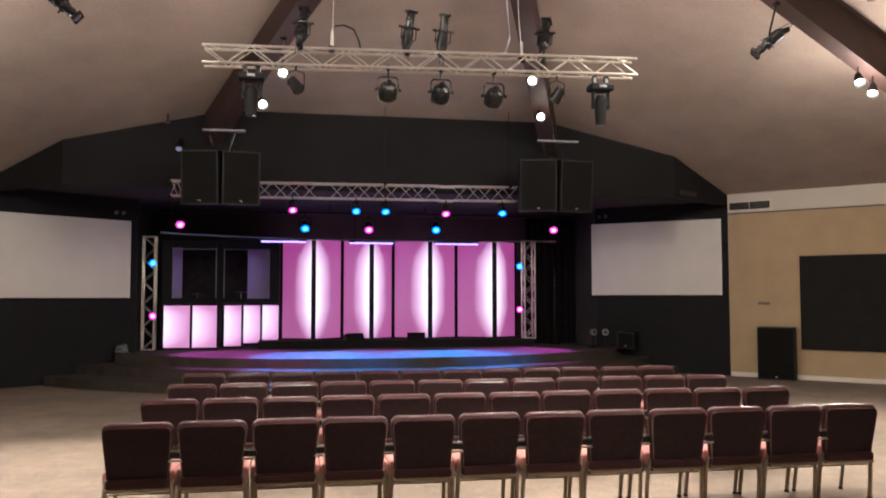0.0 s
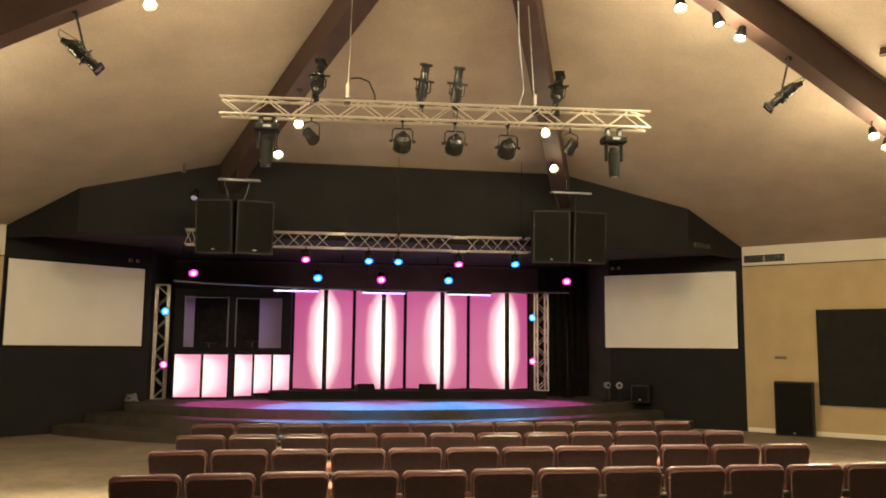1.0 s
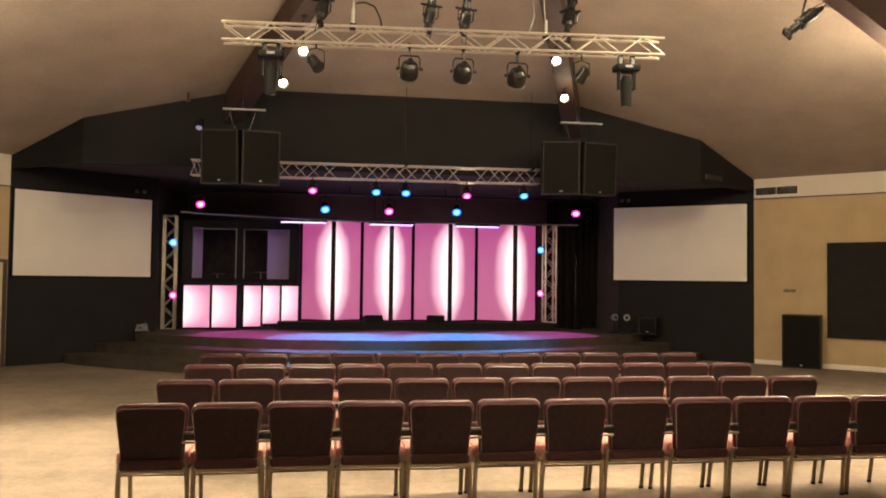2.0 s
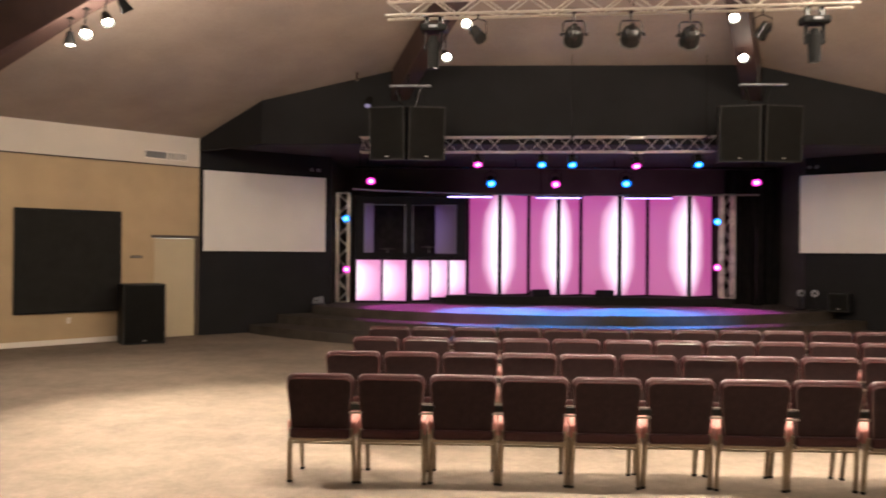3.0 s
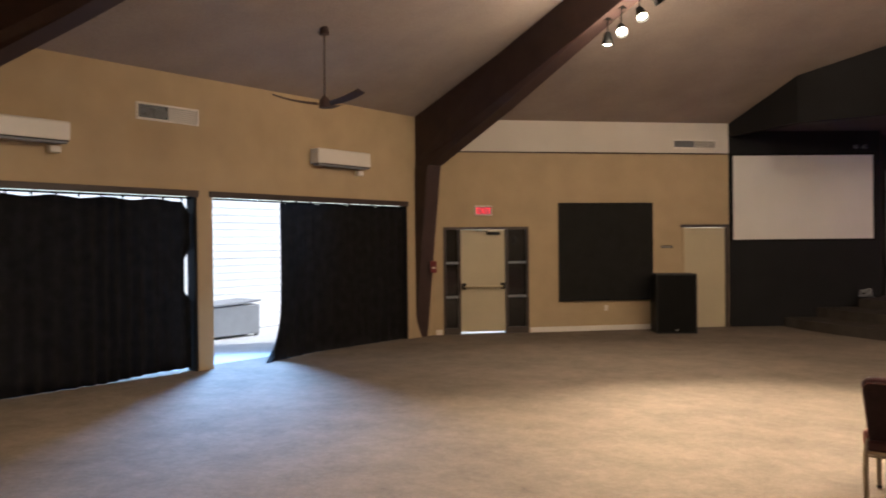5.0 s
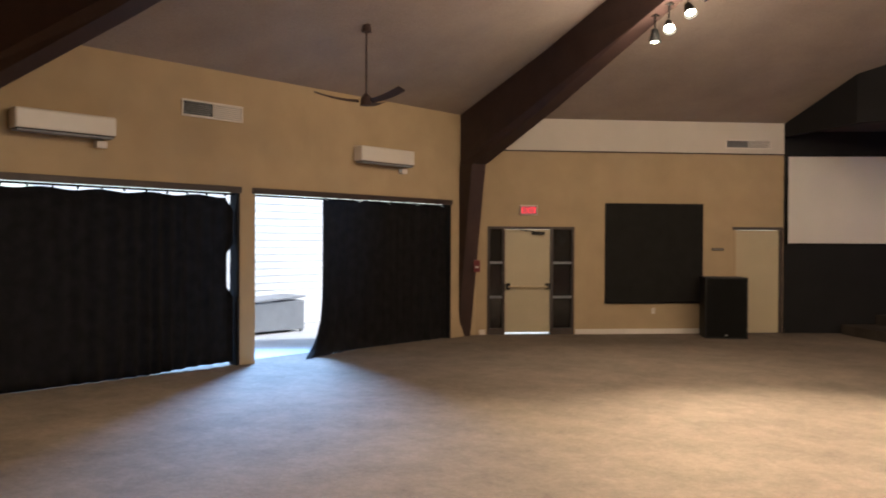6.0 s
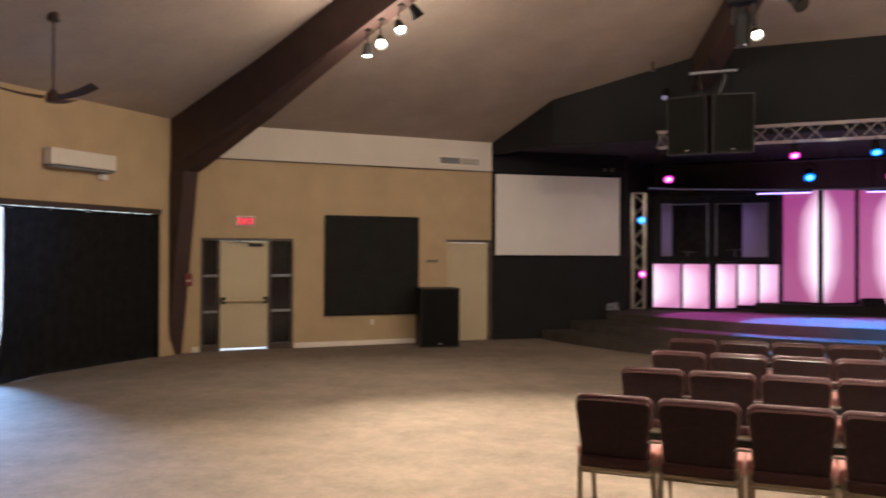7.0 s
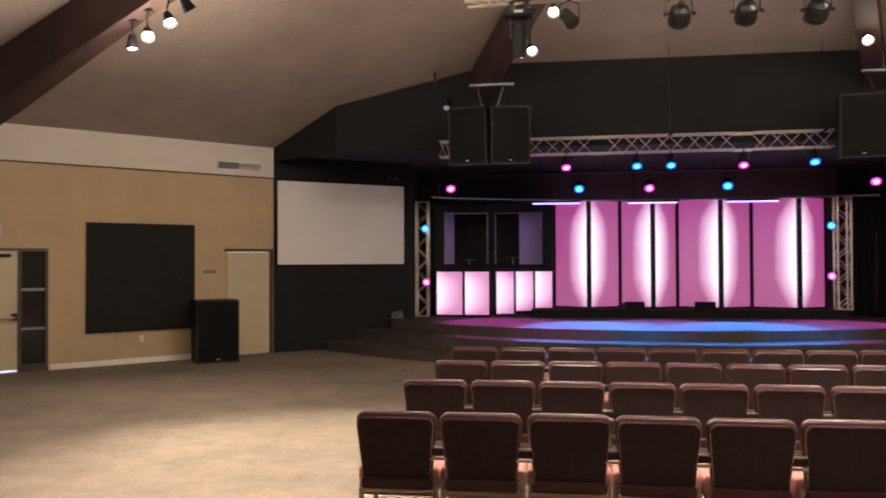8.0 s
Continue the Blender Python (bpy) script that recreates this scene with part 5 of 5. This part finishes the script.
def curtain(y0, y1, top, foot0, foot1, spread=0.0, wave=0.21, deep=0.032, lift=None, seed=1, sag=0.0, pulled=0.0):
    """A hanging drape with folds; foot0 and foot1 are the hem's heights at its ends, spread how far its near foot flares."""
    rr = random.Random(seed)
    ob = thing("curtain", pose(PL[0] - 0.10, y0, 0), "floor-length black curtain hanging in folds across the opening", "curtain", "black curtains")
    n, rows = int((y1 - y0) / 0.025), 14
    ph = [rr.uniform(0, 6.3) for _ in range(4)]
    bm = B()
    grid = []
    for j in range(rows + 1):
        f = j / rows
        row = []
        for i in range(n + 1):
            s = i / n
            y = s * (y1 - y0)
            fold = (0.7 + 0.5 * math.sin(y * 1.7 + ph[2])) * math.sin(y / wave * 6.283 + ph[0] + 2.2 * math.sin(y * 2.1 + ph[1]) + 1.1 * math.sin(y * 5.3 + ph[3]))
            x = deep * (0.5 + 0.5 * (1 - f)) * fold
            hem = foot0 + (foot1 - foot0) * s if lift is None else lift(s)
            z = hem + (top + 0.015 * math.sin(y * 9 + ph[3]) - sag * max(0.0, 1 - (1 - s) * 28) - hem) * f
            flare = spread * max(0.0, 1 - s * 4) * (1 - f) ** 8
            if 1.1 < z < 1.65:   # the edge is caught back between these heights
                y -= pulled * max(0.0, 1 - (1 - s) * 16)
            row.append(bm.verts.new((x + flare * 0.55, y - flare, z)))
        grid.append(row)
    for a, b in zip(grid, grid[1:]):
        for i in range(n):
            bm.faces.new((a[i], a[i + 1], b[i + 1], b[i]))
    for f in bm.faces:
        f.smooth = True
    bmesh.ops.solidify(bm, geom=bm.faces, thickness=0.006)
    part("drape", bm, BLACKCLOTH, ob)
    ring = mesh_of("ring", rod(B(), (0, -0.006, 0), (0, 0.006, 0), 0.024, n=10), BLACKMETAL)
    for i in range(int((y1 - y0) / 0.3) + 1):
        put("ring", ring, ob, Matrix.Translation((0.01, 0.04 + i * 0.3, top + 0.02)))


curtain(8.70, 11.68, 2.444, 0.002, 0.002, spread=0.62, seed=3)
curtain(3.56, 7.04, 2.405, 0.0, 0.05, seed=7, sag=0.2, pulled=0.11, lift=lambda s: 0.002 + 0.045 * max(0.0, min(1.0, (s - 0.62) * 5)))


def air_conditioner(y0, y1, z0, z1):
    ob = wall_thing("air_conditioner", ML, ls(y0), z0, "white wall-mounted air conditioner with a small box below", "air conditioner", "air conditioners")
    w, h = y1 - y0, z1 - z0
    part("body", box(B(), 0, w, -0.21, -0.001, 0.05, h, 0.03, segments=3), WHITEPLASTIC, ob)
    part("louvre", box(B(), 0.03, w - 0.03, -0.19, -0.04, 0.022, 0.045, 0.006), GREYMETAL, ob)
    part("air_slot", box(B(), 0.02, w - 0.02, -0.20, -0.02, 0.046, 0.058), BLACK, ob)
    part("sensor_box", box(B(), w - 0.20, w - 0.06, -0.09, -0.005, -0.085, 0.0, 0.01), WHITEPLASTIC, ob)


air_conditioner(9.26, 10.50, 3.03, 3.33)
air_conditioner(3.95, 5.15, 3.00, 3.29)


def ceiling_fan(x, y, z, turns, label):
    """A fan with three curved blades on a rod from the sloping ceiling."""
    drop = ceiling_z(x, y) - z
    fan = thing("ceiling_fan", pose(x, y, z), label, "fan", "ceiling fans")
    part("rod", rod(B(), (0, 0, 0.1), (0, 0, drop), 0.013), BROWN, fan)
    part("canopy", rod(B(), (0, 0, drop - 0.09), (0, 0, drop + 0.03), 0.07, 0.05, 16), BROWN, fan)
    bm = rod(B(), (0, 0, -0.05), (0, 0, 0.05), 0.085, 0.075, 18)
    rod(bm, (0, 0, 0.05), (0, 0, 0.11), 0.075, 0.025, 18)
    part("motor", bm, BROWN, fan)
    for turn in turns:
        bm = B()
        n = 8
        cols = []
        for i in range(n + 1):
            t = i / n
            r = 0.1 + 0.60 * t
            wd = 0.024 + 0.036 * math.sin(min(1.0, t * 1.1) * 1.7)
            lift = 0.09 * t * t
            cols.append([bm.verts.new(p) for p in ((r, -wd, lift + 0.02), (r, wd, lift - 0.02), (r, wd, lift - 0.01), (r, -wd, lift + 0.03))])
        for p, q in zip(cols, cols[1:]):
            for i in range(4):
                bm.faces.new((p[i], p[(i + 1) % 4], q[(i + 1) % 4], q[i]))
        bm.faces.new(cols[0])
        bm.faces.new(cols[-1][::-1])
        put("blade", mesh_of("blade", bm, BROWN), fan, pose(0, 0, 0, 0, 0, turn))


ceiling_fan(-8.25, 7.85, 3.665, (238, 358, 118), "dark brown three-bladed ceiling fan on a long rod")
ceiling_fan(7.94, 9.46, 6.25, (140, 260, 20), "dark brown three-bladed ceiling fan on a rod behind the beam")

# red alarm box on the column
ob = thing("alarm_pull", pose(-9.76, 12.10, 1.22, 0, 0, 40), "small dark red alarm box on the brown column", "alarm")
RED = material("dark_red_paint", (0.16, 0.02, 0.02), 0.45, grain=10, vary=0.1)
part("box", box(B(), -0.06, 0.06, -0.06, 0.06, 0, 0.22, 0.01), RED, ob)
part("lever", box(B(), -0.03, 0.03, -0.075, -0.055, 0.08, 0.11, 0.004), WHITEPLASTIC, ob)

# ---- small things on the stage ----
def floor_fan(x, y, turn, label):
    ob = thing("floor_fan", pose(x, y, SZ, 0, 0, turn), label, "fan", "small stage things")
    part("foot", box(B(), -0.1, 0.1, -0.07, 0.07, 0, 0.03, 0.008), BLACK, ob)
    part("stem", rod(B(), (0, 0, 0.03), (0, 0, 0.3), 0.015), BLACK, ob)
    bm = rod(B(), (0, -0.05, 0.38), (0, 0.04, 0.38), 0.08, 0.07, 18)
    part("head", bm, GREYMETAL, ob)
    part("hub", rod(B(), (0, -0.065, 0.38), (0, -0.05, 0.38), 0.035, n=14), BLACK, ob)


floor_fan(7.22, 18.55, 20, "small pale grey fan standing on the stage carpet")
floor_fan(7.48, 18.42, -15, "small pale grey fan standing on the stage carpet")
ob = cabinet(pose(7.82, 18.0, SZ, 0, 0, -35), 0.42, 0.4, 0.35, "small black amplifier box on the stage carpet", "small stage things", name="amplifier_box")


def monitor(x, y, turn):
    ob = thing("stage_monitor", pose(x, y, RISER_Z, 0, 0, turn), "low black wedge-shaped monitor speaker on the stage riser", "loudspeaker", "small stage things")
    bm = B()
    pts = ((-0.16, 0.0), (0.18, 0.0), (0.14, 0.13), (-0.05, 0.17))
    a = [bm.verts.new((-0.22, y_, z_)) for y_, z_ in pts]
    b = [bm.verts.new((0.22, y_, z_)) for y_, z_ in pts]
    bm.faces.new(a)
    bm.faces.new(b[::-1])
    for i in range(4):
        bm.faces.new((a[i], b[i], b[(i + 1) % 4], a[(i + 1) % 4]))
    bmesh.ops.bevel(bm, geom=bm.edges[:], offset=0.01, segments=2, affect="EDGES")
    part("cabinet", bm, BLACK, ob)


monitor(1.52, 19.62, 12)
monitor(3.05, 19.65, -8)
# a bundle of cable and a small stand beside the post
ob = thing("cable_bundle", pose(-3.62, 18.55, SZ), "loose bundle of grey cable on the stage carpet", "cable", "small stage things")
pts = [(0.14 * math.cos(t * 0.7) * (1 - t * 0.008), 0.12 * math.sin(t * 0.7), 0.02 + 0.004 * t + 0.02 * math.sin(t * 1.9)) for t in range(40)]
part("cable", tube(B(), pts, 0.013, 6), GREYMETAL, ob)
ob = thing("microphone_stand", pose(6.80, 20.2, SZ), "tall thin black stand at the side of the stage", "stand")
part("pole", rod(B(), (0, 0, 0.02), (0, 0, 1.9), 0.025), BLACKMETAL, ob)
part("base", rod(B(), (0, 0, 0), (0, 0, 0.03), 0.16, n=20), BLACKMETAL, ob)

# black drapes at both sides of the backlit wall
for x0, x1, sd in ((6.15, 7.42, 11),):
    ob = thing("stage_drape", pose(x0, 20.6, SZ), "tall black stage drape in soft folds", "curtain", "black curtains")
    bm = B()
    n = 50
    lo, hi = [], []
    for i in range(n + 1):
        x = (x1 - x0) * i / n
        y = 0.05 * math.sin(x * 34 + sd) + 0.02 * math.sin(x * 61)
        lo.append(bm.verts.new((x, y, 0)))
        hi.append(bm.verts.new((x, y * 0.6, 3.3)))
    for i in range(n):
        bm.faces.new((lo[i], lo[i + 1], hi[i + 1], hi[i]))
    bmesh.ops.solidify(bm, geom=bm.faces, thickness=0.006)
    part("cloth", bm, BLACKCLOTH, ob)
    part("rail", rod(B(), (0, 0, 3.31), (x1 - x0, 0, 3.31), 0.02), BLACKMETAL, ob)
    for x in (0.02, x1 - x0 - 0.02):
        part("upright", rod(B(), (x, 0.08, 0), (x, 0.08, 3.33), 0.02), BLACKMETAL, ob)

# stage wash: the coloured lamps over the stage
for x, colour in ((-2.53, STAGE_MAGENTA), (0.32, STAGE_BLUE), (1.83, STAGE_MAGENTA), (3.47, STAGE_BLUE), (6.46, STAGE_MAGENTA)):
    if colour is STAGE_BLUE:
        spot("stage_wash", (x, 19.1, 3.44), (x * 0.9 + 0.2, 17.1, 0.57), 2600, colour, 46, 0.35, 0.06)
    else:
        spot("stage_wash", (x, 19.1, 3.44), (x * 0.7 + 0.6, 17.9, 0.57), 520, colour, 54, 0.6, 0.1)
for x, colour in ((1.23, STAGE_BLUE), (1.80, STAGE_BLUE), (4.13, STAGE_BLUE), (0.03, STAGE_MAGENTA)):
    spot("stage_wash", (x, TB_Y + 0.16, 3.40), (x, 17.0, 0.57), 700 if colour is STAGE_BLUE else 260, colour, 50, 0.6, 0.1)

# small things by the stage opening
par_can((-2.08, 15.55, 4.66), (-0.1, -0.5, -0.8), PALELED, (-2.08, HEAD_Y - 0.01, 4.75), "small black lamp with a dim pale lens on the header", 0.065)
for m, ss, z in ((along(CORNER_L, END_L), 2.60, 3.66), (along(CORNER_L, END_L), 2.77, 3.66), (along(END_R, CORNER_R), 0.12, 3.78), (along(END_R, CORNER_R), 0.28, 3.78)):
    ob = wall_thing("wall_camera", m, ss, z, "small grey camera on the black wall above the screen", "camera", "wall cameras")
    part("bracket", box(B(), -0.015, 0.015, -0.06, -0.001, -0.015, 0.015, 0.003), BLACKMETAL, ob)
    part("body", box(B(), -0.035, 0.035, -0.13, -0.06, -0.03, 0.035, 0.01), STEEL, ob)
    part("lens", rod(B(), (0, -0.13, 0), (0, -0.14, 0), 0.02, n=12), DARKGLASS, ob)
sx_, sy_ = -2.30, 15.5
ob = thing("sprinkler", pose(sx_, sy_, ceiling_z(sx_, sy_)), "small brass sprinkler head below the sloping ceiling", "sprinkler")
part("pipe", rod(B(), (0, 0, -0.14), (0, 0, 0.02), 0.02), BROWN, ob)
part("plate", rod(B(), (0, 0, -0.165), (0, 0, -0.14), 0.05, 0.03, 12), LEGMETAL, ob)

# ---- outside, seen through the opening ----
bm = B()
for x0, x1, y0, y1 in ((-600, 600, -600, 600),):
    bm.faces.new([bm.verts.new(p) for p in ((x0, y0, -0.25), (x1, y0, -0.25), (x1, y1, -0.25), (x0, y1, -0.25))])
structure("ground", bm, CONCRETE, "pale concrete ground outside the hall", "ground")
bm = box(B(), -14.6, -10.24, 2.0, 13.4, -0.24, -0.015)
structure("pavement", bm, CONCRETE, "pale concrete patio outside the opening", "patio")
bm = box(B(), 0.0, 1.7, 0.085, 1.6, -0.24, 0.004)
structure("pavement", bm, CONCRETE, "pale concrete step outside the exit door", "step").matrix_basis = MW.copy()
porch = thing("siding_wall", pose(-14.2, 6.0, -0.015), "bright white horizontal siding wall across the patio", "wall", kind="structure")
part("core", box(B(), -0.2, -0.03, 0, 7.4, 0, 2.75), SIDING, porch)
bm = B()
pr = ((0.0, 0.0), (0.022, 0.0), (0.010, 0.149), (0.0, 0.149))
a = [bm.verts.new((x - 0.028, 0, z)) for x, z in pr]
b = [bm.verts.new((x - 0.028, 7.4, z)) for x, z in pr]
bm.faces.new(a)
bm.faces.new(b[::-1])
for i in range(4):
    bm.faces.new((a[i], b[i], b[(i + 1) % 4], a[(i + 1) % 4]))
board = mesh_of("siding_board", bm, SIDING)
for i in range(18):
    put("siding_board", board, porch, Matrix.Translation((0, 0, 0.02 + i * 0.15)))
ob = thing("utility_bench", pose(-13.4, 10.1, -0.015), "grey metal bench with a sloping lid beside the siding", "bench")
part("body", box(B(), -0.35, 0.35, -0.75, 0.6, 0.05, 0.62, 0.02), GREYMETAL, ob)
part("lid", box(B(), -0.38, 0.38, -0.78, 0.64, 0.63, 0.67, 0.01, pose(0, 0, 0.015, 3, 0, 0)), GREYMETAL, ob)
ob2 = thing("utility_post", pose(-13.75, 11.05, -0.015), "short white square post beside the grey bench", "post")
part("post", box(B(), -0.07, 0.07, -0.07, 0.07, 0, 0.62, 0.01), SIDING, ob2)
part("cap", box(B(), -0.085, 0.085, -0.085, 0.085, 0.621, 0.66, 0.01), SIDING, ob2)
for x in (-0.3, 0.3):
    for y in (-0.7, 0.55):
        part("leg", box(B(), x - 0.03, x + 0.03, y - 0.03, y + 0.03, 0, 0.05), GREYMETAL, ob)

# unseen area lamp added for daylight through the open part of the curtained opening
daylight_lamp = new("added_daylight_lamp", bpy.data.lights.new("added_daylight_lamp", "AREA"))
daylight_lamp.data.shape, daylight_lamp.data.size, daylight_lamp.data.size_y = "RECTANGLE", 1.0, 0.6
daylight_lamp.data.energy, daylight_lamp.data.color, daylight_lamp.data.spread = 230, (0.27, 0.52, 1.0), radians(80)
daylight_lamp.matrix_world = look((-12.3, 9.9, 3.3), (-7.6, 5.2, 0.0))
